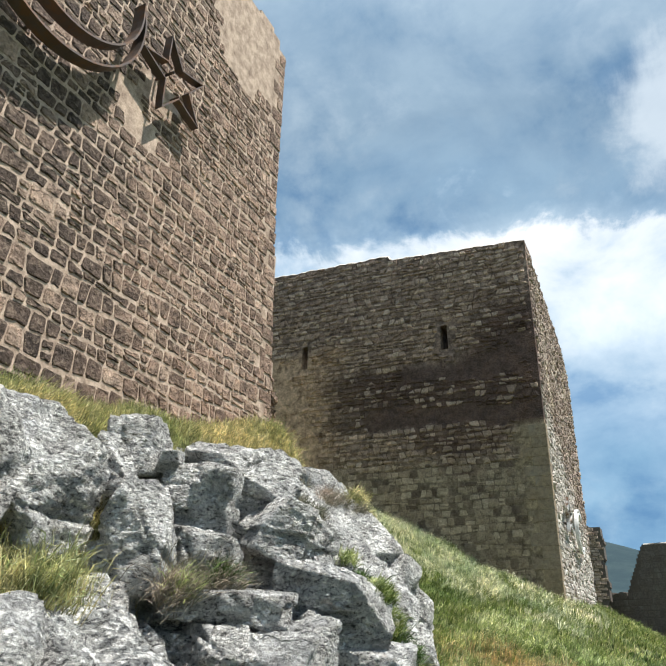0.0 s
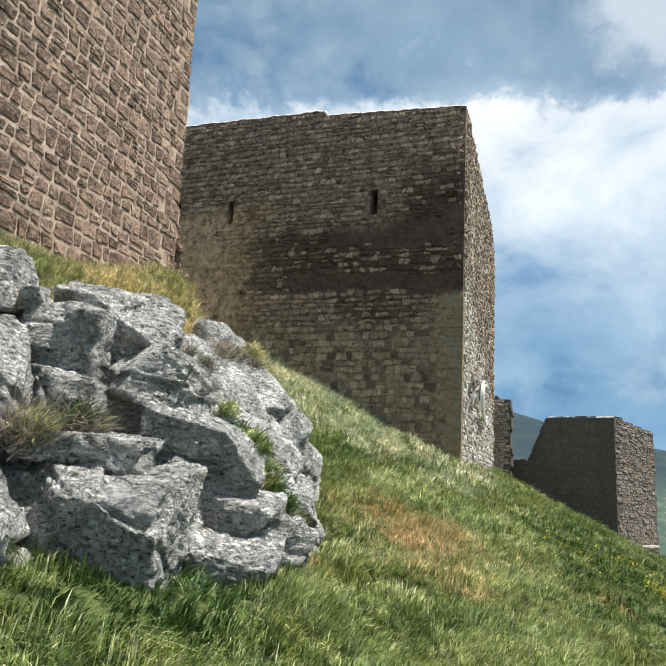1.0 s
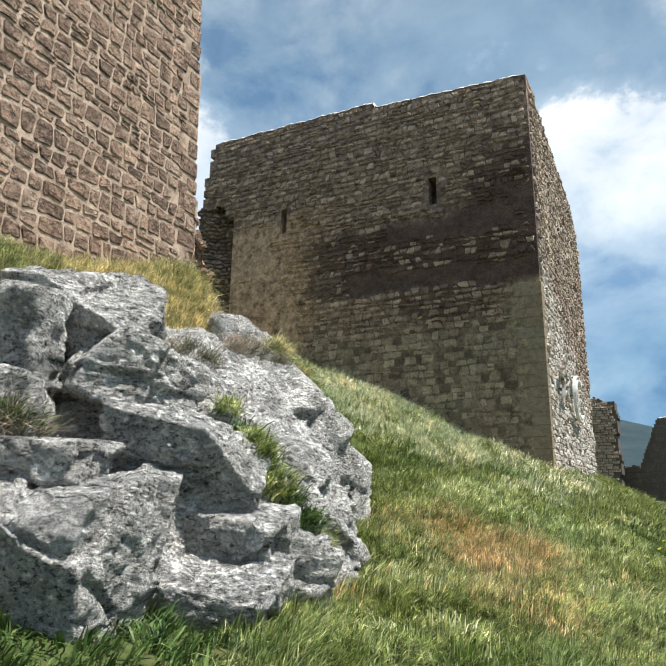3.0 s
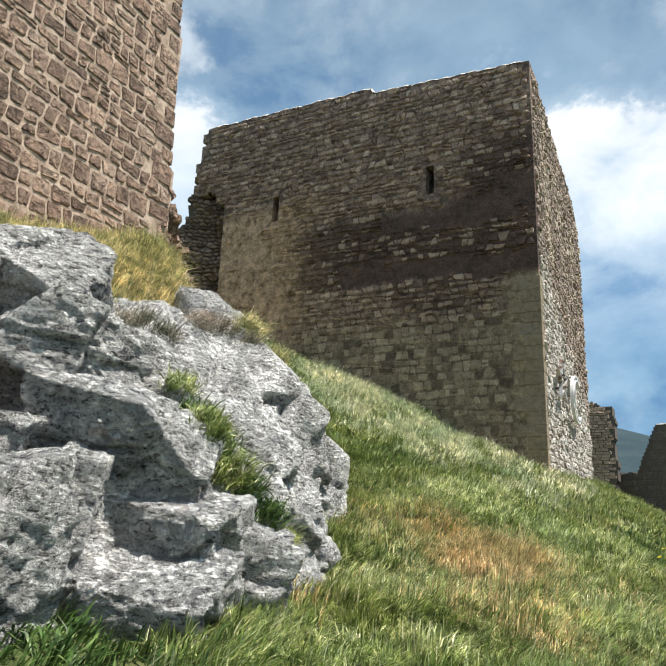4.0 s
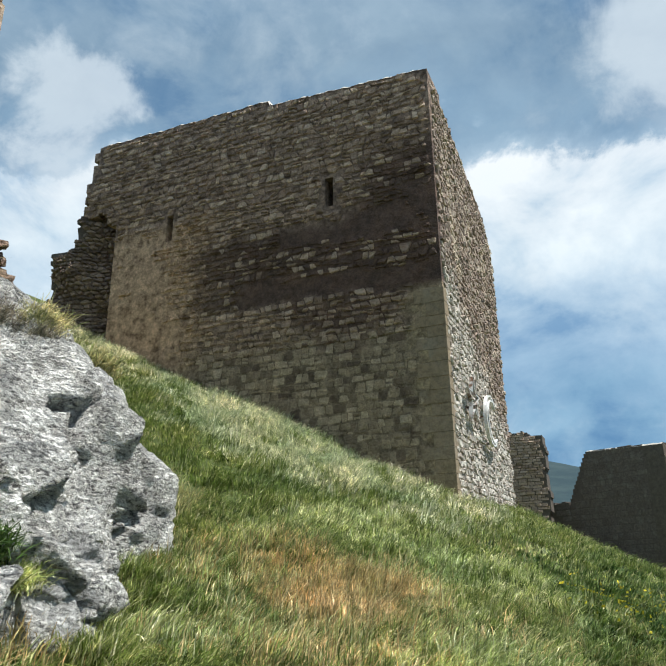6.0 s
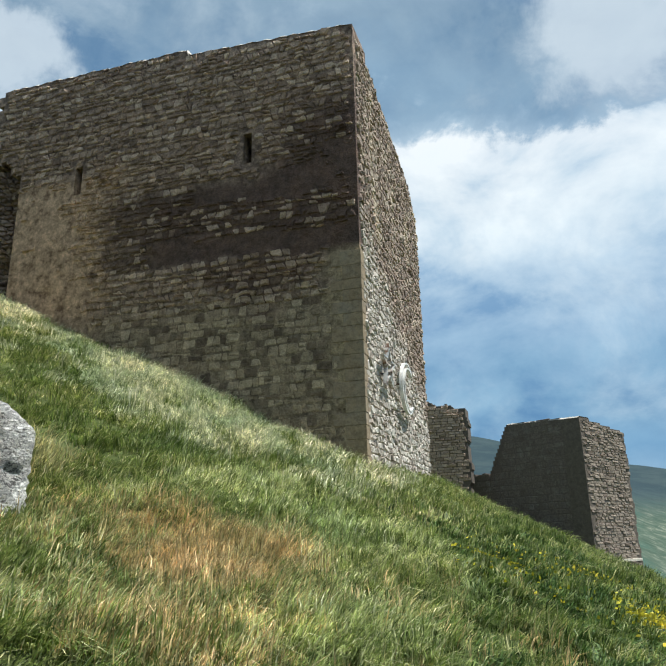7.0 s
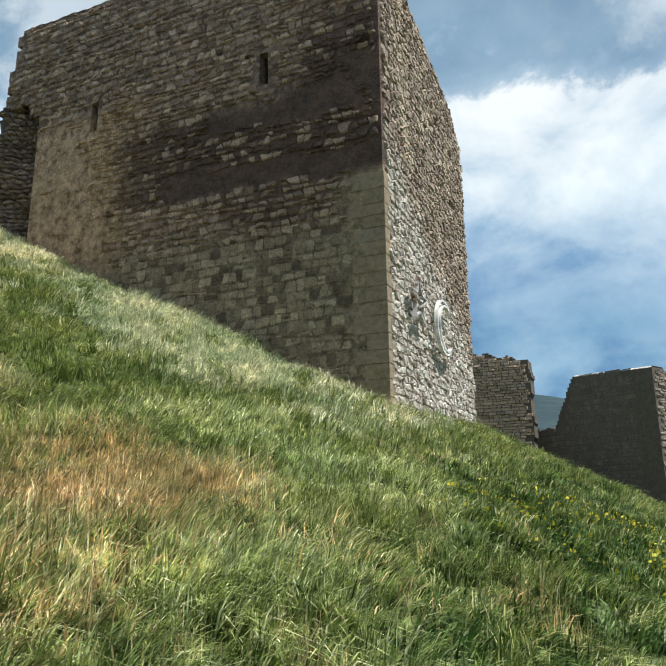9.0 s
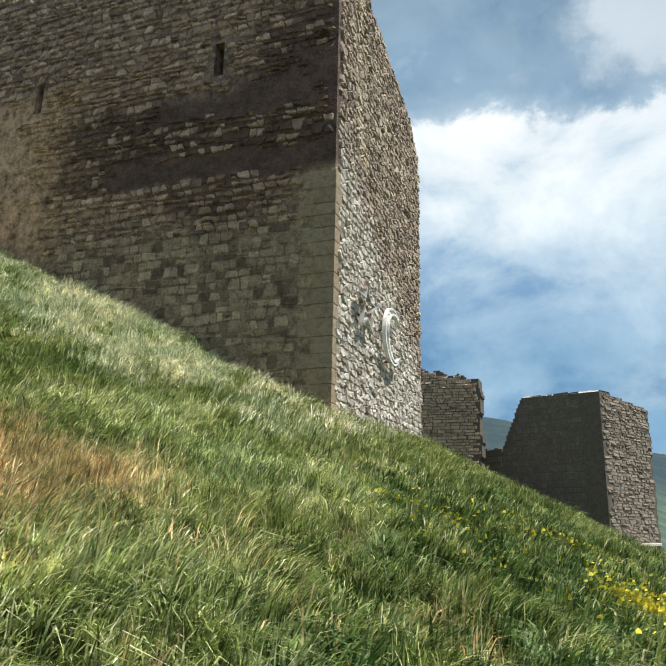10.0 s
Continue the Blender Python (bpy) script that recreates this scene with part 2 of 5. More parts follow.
def stained_material(name, joint):
    """The shaded tower front: brown damp stain across the middle, tan render low at one side, greenish courses below, ochre quoins."""
    m, k = material(name)
    p = k.place()
    x, y, z = k.split(p)
    soft_noise = k.math("SUBTRACT", k.noise(p, 0.55, 5.0, 0.6), 0.5)
    torn = k.math("SUBTRACT", k.noise(p, 1.7, 6.0, 0.65), 0.5)
    zz = k.math("ADD", z, k.math("MULTIPLY", soft_noise, 1.5))
    xx = k.math("ADD", x, k.math("ADD", k.math("MULTIPLY", k.math("SUBTRACT", k.noise(p, 0.8, 5.0, 0.6), 0.5), 2.6), k.math("MULTIPLY", torn, 1.6)))
    fine = k.noise(p, 17.0, 6.0, 0.7)
    wide = k.noise(p, 1.6, 5.0, 0.6)
    blot = k.noise(p, 4.5, 6.0, 0.68)
    r = k.chance()
    if joint:
        c = k.ramp(blot, [(0.34, (0.15, 0.103, 0.081)), (0.5, (0.27, 0.19, 0.147)), (0.66, (0.43, 0.31, 0.236))])
    else:
        c = k.ramp(r, [(0.0, (0.25, 0.172, 0.132)), (0.2, (0.42, 0.300, 0.230)), (0.4, (0.54, 0.39, 0.298)), (0.6, (0.34, 0.236, 0.18)), (0.85, (0.72, 0.545, 0.425)), (1.0, (0.50, 0.368, 0.286))])
    # courses below: grey green, evener
    low = k.math("SUBTRACT", 1.0, k.step(zz, 5.7, 7.2))
    green = k.ramp(r, [(0.0, (0.12, 0.092, 0.068)), (0.12, (0.19, 0.148, 0.105)), (0.25, (0.29, 0.235, 0.163)), (0.5, (0.36, 0.292, 0.203)), (0.85, (0.41, 0.333, 0.232)), (1.0, (0.52, 0.425, 0.305))]) if not joint else k.ramp(blot, [(0.35, (0.19, 0.150, 0.107)), (0.65, (0.33, 0.266, 0.186))])
    c = k.mix(k.math("MULTIPLY", low, 0.85), c, green)
    # tan render
    tan = k.math("MULTIPLY", k.math("SUBTRACT", 1.0, k.step(xx, -12.9, -10.4)), k.math("SUBTRACT", 1.0, k.step(zz, 10.9, 11.5)))
    tan = k.math("MULTIPLY", k.math("MULTIPLY", tan, k.step(x, -15.35, -15.15)), k.math("ADD", 0.35, k.math("MULTIPLY", k.step(zz, 5.6, 7.4), 0.65)))
    c = k.mix(k.math("MULTIPLY", tan, 0.85), c, k.ramp(blot, [(0.32, (0.36, 0.225, 0.145)), (0.45, (0.58, 0.39, 0.258)), (0.7, (0.74, 0.52, 0.355))]))
    # brown damp stain: two smooth bands, a dark edge beside the corner and a wedge that points down
    tilt = k.math("ADD", k.math("ADD", z, k.math("MULTIPLY", torn, 0.7)), k.math("MULTIPLY", k.math("ADD", x, 8.0), 0.03))
    band = k.math("MULTIPLY", k.step(tilt, 7.6, 7.85), k.math("SUBTRACT", 1.0, k.step(tilt, 9.7, 10.35)))
    band = k.math("MULTIPLY", band, k.step(xx, -12.8, -9.8))
    side = k.math("MULTIPLY", k.math("MULTIPLY", k.step(xx, -7.0, -5.4), k.step(tilt, 7.5, 7.7)), k.math("SUBTRACT", 1.0, k.step(zz, 11.2, 13.0)))
    depth = k.math("SUBTRACT", z, k.math("ADD", 5.7, k.math("MULTIPLY", k.math("ABSOLUTE", k.math("ADD", x, 6.9)), 0.85)))
    wedge = k.math("MULTIPLY", k.step(k.math("ADD", depth, k.math("MULTIPLY", torn, 1.4)), -0.25, 0.45), k.math("SUBTRACT", 1.0, k.step(z, 7.7, 8.0)))
    stain = k.math("MINIMUM", k.math("ADD", band, side), 1.0)
    brown = k.ramp(wide, [(0.3, (0.092, 0.061, 0.052)), (0.5, (0.128, 0.082, 0.066)), (0.7, (0.175, 0.105, 0.078))])
    stain = k.math("MAXIMUM", stain, k.math("MULTIPLY", wedge, 0.85))
    if joint:
        amount = k.math("MULTIPLY", stain, 0.95)
    else:
        seam = k.math("MULTIPLY", k.step(tilt, 8.45, 8.6), k.math("SUBTRACT", 1.0, k.step(tilt, 9.1, 9.3)))
        bare = k.step(k.math("ADD", r, k.math("ADD", k.math("MULTIPLY", seam, 0.22), k.math("MULTIPLY", wedge, 0.45))), 0.72, 0.82)
        amount = k.math("MULTIPLY", k.math("MULTIPLY", stain, 0.92), k.math("SUBTRACT", 1.0, k.math("MULTIPLY", bare, 0.72)))
    c = k.mix(amount, c, brown)
    # ochre dressed corner
    edge = k.math("ADD", x, k.math("ADD", k.math("MULTIPLY", torn, 1.6), k.math("MULTIPLY", k.math("SUBTRACT", z, 7.2), 0.10)))
    quoin = k.math("MULTIPLY", k.step(edge, -5.35, -4.85), k.math("SUBTRACT", 1.0, k.step(z, 7.35, 7.7)))
    c = k.mix(k.math("MULTIPLY", quoin, 0.85), c, k.ramp(blot, [(0.3, (0.30, 0.235, 0.150)), (0.7, (0.42, 0.33, 0.215))]))
    c = k.mix(1.0, c, k.ramp(blot, [(0.32, (0.62, 0.60, 0.58)), (0.5, (1.0, 1.0, 1.0)), (0.68, (1.28, 1.26, 1.24))]), "MULTIPLY")
    c = k.mix(0.8, c, k.ramp(fine, [(0.28, (0.5, 0.48, 0.46)), (0.55, (1.0, 1.0, 1.0)), (0.78, (1.35, 1.33, 1.30))]), "MULTIPLY")
    k.surface(c, 0.93, k.math("ADD", fine, k.math("MULTIPLY", blot, 1.6)), 0.9, 0.06)
    return m


STAINED = stained_material("stained tower stone", False)
STAINED_JOINT = stained_material("stained tower mortar", True)


def rock_material():
    m, k = material("weathered grey limestone")
    p = k.place()
    grain = k.vmath("MULTIPLY", p, (1.0, 0.8, 1.5))
    mid = k.noise(grain, 3.2, 9.0, 0.70, 0.25)
    streak = k.vmath("MULTIPLY", p, (1.0, 0.75, 1.9))
    marl = k.noise(streak, 14.0, 8.0, 0.78, 0.15)
    pock = k.voronoi(grain, 22.0)
    fine = k.noise(p, 32.0, 7.0, 0.78)
    area = k.noise(p, 1.3, 4.0, 0.55, 0.3)
    c = k.ramp(mid, [(0.34, (0.42, 0.402, 0.386)), (0.44, (0.62, 0.598, 0.574)), (0.54, (0.80, 0.775, 0.745)), (0.66, (0.88, 0.86, 0.83))])
    # smooth grey fracture faces among the pitted, bleached skin
    fresh = k.step(area, 0.585, 0.62)
    c = k.mix(k.math("MULTIPLY", fresh, 0.7), c, k.ramp(mid, [(0.35, (0.18, 0.18, 0.182)), (0.65, (0.28, 0.279, 0.276))]))
    pitted = k.math("SUBTRACT", 1.0, k.math("MULTIPLY", fresh, 0.8))
    speck = k.math("ADD", marl, k.math("MULTIPLY", k.math("SUBTRACT", k.noise(p, 2.2, 4.0, 0.6), 0.5), 0.28))
    dark = k.math("MULTIPLY", k.step(speck, 0.555, 0.58), pitted)
    c = k.mix(k.math("MULTIPLY", dark, 0.86), c, (0.065, 0.062, 0.061))
    c = k.mix(k.math("MULTIPLY", k.step(k.noise(p, 2.6, 5.0, 0.7), 0.62, 0.74), 0.35), c, (0.42, 0.34, 0.27))
    c = k.mix(1.0, c, k.ramp(fine, [(0.36, (0.40, 0.40, 0.41)), (0.47, (0.92, 0.92, 0.92)), (0.60, (1.22, 1.22, 1.20))]), "MULTIPLY")
    h = k.math("SUBTRACT", k.math("MULTIPLY", mid, 1.2), k.math("MULTIPLY", k.step(speck, 0.44, 0.66), 0.65))
    h = k.math("ADD", h, k.math("MULTIPLY", pock, 0.35))
    h = k.math("ADD", k.math("MULTIPLY", h, pitted), k.math("MULTIPLY", fine, 0.10))
    k.surface(c, 0.93, h, 1.0, 0.12)
    return m


ROCK = rock_material()


def soil_material():
    m, k = material("turf and soil")
    p = k.place()
    x, y, z = k.split(p)
    wide = k.noise(p, 0.35, 5.0, 0.6)
    fine = k.noise(p, 6.0, 7.0, 0.75)
    c = k.ramp(fine, [(0.3, (0.030, 0.040, 0.014)), (0.5, (0.065, 0.085, 0.028)), (0.7, (0.12, 0.125, 0.05))])
    c = k.mix(k.math("MULTIPLY", k.step(wide, 0.5, 0.7), 0.5), c, (0.15, 0.115, 0.055))
    # distant slopes: terraced fields and dark scrub, haze painted in as blue-grey green
    strip = k.noise(k.vmath("MULTIPLY", p, (0.02, 0.16, 0.25)), 1.0, 5.0, 0.65, 0.8)
    scrub = k.noise(p, 0.03, 8.0, 0.7)
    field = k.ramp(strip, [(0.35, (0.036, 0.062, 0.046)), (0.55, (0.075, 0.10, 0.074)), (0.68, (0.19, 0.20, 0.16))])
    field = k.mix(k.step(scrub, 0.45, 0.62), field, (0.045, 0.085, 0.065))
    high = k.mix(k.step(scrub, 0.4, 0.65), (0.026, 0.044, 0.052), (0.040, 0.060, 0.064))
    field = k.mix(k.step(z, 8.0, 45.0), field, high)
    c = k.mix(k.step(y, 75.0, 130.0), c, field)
    k.surface(c, 1.0, fine, 0.6, 0.05, spec=0.1)
    return m


SOIL = soil_material()


def blade_material(name, stops, thin=0.35):
    m, k = material(name)
    p = k.place()
    c = k.ramp(k.chance(), stops)
    patch = k.noise(p, 0.7, 4.0, 0.6)
    clump = k.noise(p, 7.0, 5.0, 0.70)
    c = k.mix(1.0, c, k.ramp(patch, [(0.36, (0.66, 0.74, 0.62)), (0.64, (1.28, 1.16, 1.12))]), "MULTIPLY")
    c = k.mix(1.0, c, k.ramp(clump, [(0.37, (0.26, 0.32, 0.26)), (0.5, (0.86, 0.86, 0.84)), (0.62, (1.85, 1.80, 1.80))]), "MULTIPLY")
    k.surface(c, 0.5, thin=thin * 0.7, spec=0.3)
    return m


GREEN = blade_material("green grass blade", [(0.0, (0.080, 0.128, 0.026)), (0.35, (0.145, 0.205, 0.048)), (0.65, (0.235, 0.285, 0.085)), (0.85, (0.36, 0.385, 0.165)), (1.0, (0.60, 0.60, 0.38))], 0.45)
# seeding grass, whitened so the colour carries its glint and backlight
SILVER = blade_material("pale seeding grass", [(0.0, (0.30, 0.36, 0.18)), (0.4, (0.58, 0.61, 0.40)), (0.75, (0.80, 0.79, 0.62)), (1.0, (0.88, 0.87, 0.76))], 0.45)
OLIVE = blade_material("bleached olive grass", [(0.0, (0.23, 0.31, 0.10)), (0.4, (0.41, 0.48, 0.19)), (0.75, (0.61, 0.64, 0.35)), (1.0, (0.82, 0.82, 0.62))], 0.45)
STRAW = blade_material("dry straw grass", [(0.0, (0.30, 0.28, 0.13)), (0.4, (0.52, 0.48, 0.25)), (0.65, (0.69, 0.62, 0.38)), (0.82, (0.27, 0.34, 0.12)), (1.0, (0.84, 0.77, 0.55))], 0.4)
RUSSET = blade_material("russet dry grass", [(0.0, (0.40, 0.285, 0.135)), (0.5, (0.62, 0.465, 0.25)), (0.8, (0.80, 0.64, 0.40)), (1.0, (0.42, 0.42, 0.18))], 0.4)
DARKLEAF = blade_material("dark broad herb leaf", [(0.0, (0.034, 0.076, 0.018)), (0.6, (0.078, 0.142, 0.034)), (1.0, (0.16, 0.225, 0.078))], 0.25)
TWIG = blade_material("grey dead twigs", [(0.0, (0.20, 0.17, 0.145)), (0.6, (0.33, 0.285, 0.24)), (1.0, (0.46, 0.41, 0.34))], 0.2)
YELLOW = blade_material("yellow petals", [(0.0, (0.52, 0.45, 0.03)), (1.0, (0.74, 0.65, 0.08))])


def metal_material(name, color, rough):
    m, k = material(name)
    p = k.place()
    f = k.noise(p, 3.0, 6.0, 0.7)
    c = k.mix(k.step(f, 0.48, 0.62), color, (0.17, 0.10, 0.065))
    k.surface(c, k.math("ADD", rough, k.math("MULTIPLY", f, 0.3)), f, 0.2, 0.01, metal=0.55)
    return m


IRON = metal_material("rusty dark steel", (0.12, 0.095, 0.085), 0.45)
TIN = metal_material("galvanised sheet", (0.55, 0.54, 0.52), 0.35)
WHITE_TIN, k = material("white painted steel")
f = k.noise(k.place(), 6.0, 6.0, 0.7)
k.surface(k.ramp(f, [(0.35, (0.50, 0.48, 0.45)), (0.6, (0.78, 0.77, 0.75))]), 0.45, f, 0.2, 0.01)


# ---- building helpers ----
def thing(name, label, category, at=(0, 0, 0), group="", kind=""):
    ob = new(name)
    ob.location = at
    ob.empty_display_size = 0.3
    return tagged(ob, label, category, group, kind)


def mesh_object(name, verts, faces, mat, parent=None, smooth=False, label=""):
    me = bpy.data.meshes.new(name)
    me.from_pydata([tuple(v) for v in verts], [], faces)
    me.materials.append(mat)
    if smooth:
        me.shade_smooth()
    me.update()
    ob = new(name, me)
    if parent is not None:
        ob.parent = parent
        ob.matrix_parent_inverse = Matrix.Translation(parent.location).inverted()
    if label:
        ob["label"] = label
    return ob


def fast_mesh(name, verts, tris, mat):
    """A triangle mesh from arrays."""
    me = bpy.data.meshes.new(name)
    me.vertices.add(len(verts))
    me.vertices.foreach_set("co", np.asarray(verts, dtype=np.float32).ravel())
    me.loops.add(tris.size)
    me.loops.foreach_set("vertex_index", tris.astype(np.int32).ravel())
    me.polygons.add(len(tris))
    me.polygons.foreach_set("loop_start", np.arange(0, tris.size, 3, dtype=np.int32))
    me.materials.append(mat)
    me.update(calc_edges=True)
    me.validate()
    return new(name, me)


def slab_cells(us, vs, inside, thick, lay):
    """Wall of the cells (u, v) that are inside, thick deep behind its face, laid into the world by lay(u, v, depth)."""
    verts, faces, seen = [], [], {}

    def vert(i, j, d):
        key = (i, j, d)
        if key not in seen:
            seen[key] = len(verts)
            verts.append(lay(us[i], vs[j], thick if d else 0.0))
        return seen[key]

    full = {(i, j) for i in range(len(us) - 1) for j in range(len(vs) - 1) if inside((us[i] + us[i + 1]) / 2, (vs[j] + vs[j + 1]) / 2)}
    for i, j in full:
        a, b, c, d = (i, j), (i + 1, j), (i + 1, j + 1), (i, j + 1)
        faces.append([vert(*q, 0) for q in (a, b, c, d)])
        faces.append([vert(*q, 1) for q in (d, c, b, a)])
        for other, (p, q) in (((i, j - 1), (a, b)), ((i + 1, j), (b, c)), ((i, j + 1), (c, d)), ((i - 1, j), (d, a))):
            if other not in full:
                faces.append([vert(*q, 0), vert(*p, 0), vert(*p, 1), vert(*q, 1)])
    return verts, faces


def courses(u0, u1, v0, v1, high, wide, rnd, inside, wander=0.25, loose=0.04):
    """Stones laid in rough courses: (u, v, width, height) of each."""
    out, v = [], v0
    while v < v1:
        h = high * rnd.uniform(0.75, 1.3)
        u = u0 - rnd.uniform(0, wide)
        while u < u1:
            w = wide * rnd.uniform(0.5, 1.7)
            if rnd.random() < 0.12 and h > high * 0.9:
                cut = rnd.uniform(0.4, 0.6)
                bits = [(v, h * cut), (v + h * cut, h * (1 - cut))]
            else:
                bits = [(v, h)]
            for vv, hh in bits:
                cu, cv = u + w / 2, vv + hh / 2 + wander * high * math.sin(cu_wave(u, v))
                cu, cv = cu + rnd.uniform(-1, 1) * loose * w, cv + rnd.uniform(-1, 1) * loose * hh
                if inside(cu, cv) and inside(cu - w * 0.45, cv) and inside(cu + w * 0.45, cv):
                    out.append((cu, cv, w, hh))
            u += w
        v += h
    return out


def cu_wave(u, v):
    return u * 1.3 + v * 0.7 + 1.7 * math.sin(u * 0.37 + v)


def stone_shape(rnd, proud, gap=0.05):
    """A worn block of unit width and height: outer ring in the joint, inner ring a little proud of it. 16 points, 9 faces."""
    base = [(-0.5, -0.40), (-0.42, -0.5), (0.41, -0.5), (0.5, -0.39), (0.5, 0.41), (0.40, 0.5), (-0.41, 0.5), (-0.5, 0.40)]
    ring = [(x * (1 - gap) * rnd.uniform(0.93, 1.05), z * (1 - gap) * rnd.uniform(0.92, 1.06)) for x, z in base]
    verts = [(x, 0.12, z) for x, z in ring]
    verts += [(x * rnd.uniform(0.85, 0.96), -proud * rnd.uniform(0.4, 1.3), z * rnd.uniform(0.82, 0.95)) for x, z in ring]
    faces = [[i, (i + 1) % 8, 8 + (i + 1) % 8, 8 + i] for i in range(8)] + [list(range(8, 16))]
    return verts, faces


def joined_stones(name, stones, lay, proud, rnd, mat, parent, turn=0.06, gap=0.05):
    verts, faces = [], []
    for u, v, w, h in stones:
        sv, sf = stone_shape(rnd, 1.0, gap)
        a = rnd.uniform(-turn, turn)
        ca, sa = math.cos(a), math.sin(a)
        out = proud * rnd.uniform(0.5, 1.5)
        n0 = len(verts)
        for x, d, z in sv:
            p, q = x * w, z * h
            verts.append(lay(u + p * ca - q * sa, v + p * sa + q * ca, d * out if d < 0 else 0.005))
        faces += [[n0 + i for i in f] for f in sf]
    ob = mesh_object(name, verts, faces, mat, parent)
    ob["kind"] = "stuff"
    return ob


def fitted_stones(u0, u1, v0, v1, high, wide, rnd, inside, loose=0.14, missing=0.04):
    """Roughly squared stones fitted to their neighbours: the outline of each, in rough courses."""
    squash = high / wide
    rows, v = [], v0 - high
    while v < v1 + high:
        h = high * rnd.uniform(0.85, 1.2)
        row, u = [], u0 - wide * rnd.uniform(0.5, 1.5)
        while u < u1 + wide:
            w = wide * rnd.uniform(0.65, 1.45)
            if rnd.random() > missing:
                row.append(((u + w / 2) * squash, v + h * (0.5 + rnd.uniform(-loose, loose)) + 0.12 * high * math.sin(u * 1.1)))
            u += w
        rows.append(row)
        v += h
    out = []
    near = 2.6 * high
    for r, (pu, pv) in ((r, p) for r, row in enumerate(rows) for p in row):
        if not inside(pu / squash, pv):
            continue
        poly = [(pu - 1.5 * high, pv - 1.1 * high), (pu + 1.5 * high, pv - 1.1 * high), (pu + 1.5 * high, pv + 1.1 * high), (pu - 1.5 * high, pv + 1.1 * high)]
        for dr in (0, -1, 1, -2, 2):
            for q in rows[r + dr] if 0 <= r + dr < len(rows) else ():
                if abs(q[0] - pu) > near or (q[0] == pu and q[1] == pv):
                    continue
                nu, nv = q[0] - pu, q[1] - pv
                lim = (nu * (q[0] + pu) + nv * (q[1] + pv)) / 2
                cut, last = [], poly[-1]
                side_last = nu * last[0] + nv * last[1] - lim
                for p in poly:
                    side_p = nu * p[0] + nv * p[1] - lim
                    if side_p * side_last < 0:
                        t = side_last / (side_last - side_p)
                        cut.append((last[0] + (p[0] - last[0]) * t, last[1] + (p[1] - last[1]) * t))
                    if side_p <= 0:
                        cut.append(p)
                    last, side_last = p, side_p
                poly = cut
                if len(poly) < 3:
                    break
            if len(poly) < 3:
                break
        if len(poly) >= 3:
            poly = [(a / squash, b) for a, b in poly]
            if all(inside(pu / squash + (a - pu / squash) * 0.9, pv + (b - pv) * 0.9) for a, b in poly):
                out.append(poly)
    return out


def squared_stones(u0, u1, v0, v1, high, wide, rnd, inside, rough=0.10):
    """Roughly squared stones in wandering courses: the outline of each."""
    def line(u, key):
        return 0.16 * high * math.sin(u * 1.3 + key * 1.7) + 0.09 * high * math.sin(u * 4.1 + key * 2.9)

    out, v, key = [], v0, 0
    while v < v1:
        h = high * rnd.uniform(0.72, 1.30)
        u = u0 - wide * rnd.uniform(0.0, 1.0)
        lean = 0.0
        while u < u1:
            w = wide * rnd.choice((rnd.uniform(0.55, 0.85), rnd.uniform(0.8, 1.15), rnd.uniform(0.9, 1.5)))
            tip = rnd.uniform(-rough, rough) * high
            lo, hi = rnd.uniform(0, rough) * h, h - rnd.uniform(0, rough) * h
            bits = [(lo, hi)] if rnd.random() > 0.08 else [(lo, h * 0.46), (h * 0.54, hi)]
            for a, c in bits:
                def corner(x, t):
                    base = v + line(x, key) * (1 - t / h) + line(x, key + 1) * (t / h)
                    return (x + rnd.uniform(-1, 1) * rough * 0.3 * high, base + t + rnd.uniform(-1, 1) * rough * 0.4 * high)
                poly = [corner(u + lean, a), corner(u + w / 2, a), corner(u + w + tip, a), corner(u + w - tip, c), corner(u + w / 2, c), corner(u - lean, c)]
                if all(inside(x, y) for x, y in poly):
                    out.append(poly)
            u, lean = u + w, tip
        v, key = v + h, key + 1
    return out


def stone_block(poly, joint, proud, rnd, cut=0.16):
    """Outer and inner ring of one fitted stone: points (u, v, depth) and faces."""
    cu, cv = sum(p[0] for p in poly) / len(poly), sum(p[1] for p in poly) / len(poly)
    ring = []
    for i, p in enumerate(poly):
        q = poly[(i + 1) % len(poly)]
        ring += [(p[0] + (q[0] - p[0]) * e, p[1] + (q[1] - p[1]) * e) for e in (cut, 1 - cut)]
    outer, inner, k = [], [], rnd.uniform(0.6, 1.4)
    for a, b in ring:
        d = math.hypot(a - cu, b - cv)
        s = max(0.3, 1 - joint * rnd.uniform(0.7, 1.4) / max(d, 0.02))
        outer.append((cu + (a - cu) * s, cv + (b - cv) * s, 0.005))
        t = s * max(0.5, 1 - rnd.uniform(0.012, 0.035) / max(d, 0.02))
        inner.append((cu + (a - cu) * t, cv + (b - cv) * t, -proud * k * rnd.uniform(0.5, 1.3)))
    m = len(ring)
    return outer + inner, [[i, (i + 1) % m, m + (i + 1) % m, m + i] for i in range(m)] + [list(range(m, 2 * m))]


def fitted_facing(name, polys, lay, joint, proud, rnd, mat, parent, cut=0.16):
    verts, faces = [], []
    for poly in polys:
        n0 = len(verts)
        sv, sf = stone_block(poly, joint, proud, rnd, cut)
        verts += [lay(*q) for q in sv]
        faces += [[n0 + i for i in f] for f in sf]
    ob = mesh_object(name, verts, faces, mat, parent)
    ob["kind"] = "stuff"
    return ob


# ---- terrain ----
def soft(v, k):
    return k * np.logaddexp(0, v / k)


def ease(v):
    v = np.clip(v, 0, 1)
    return v * v * (3 - 2 * v)


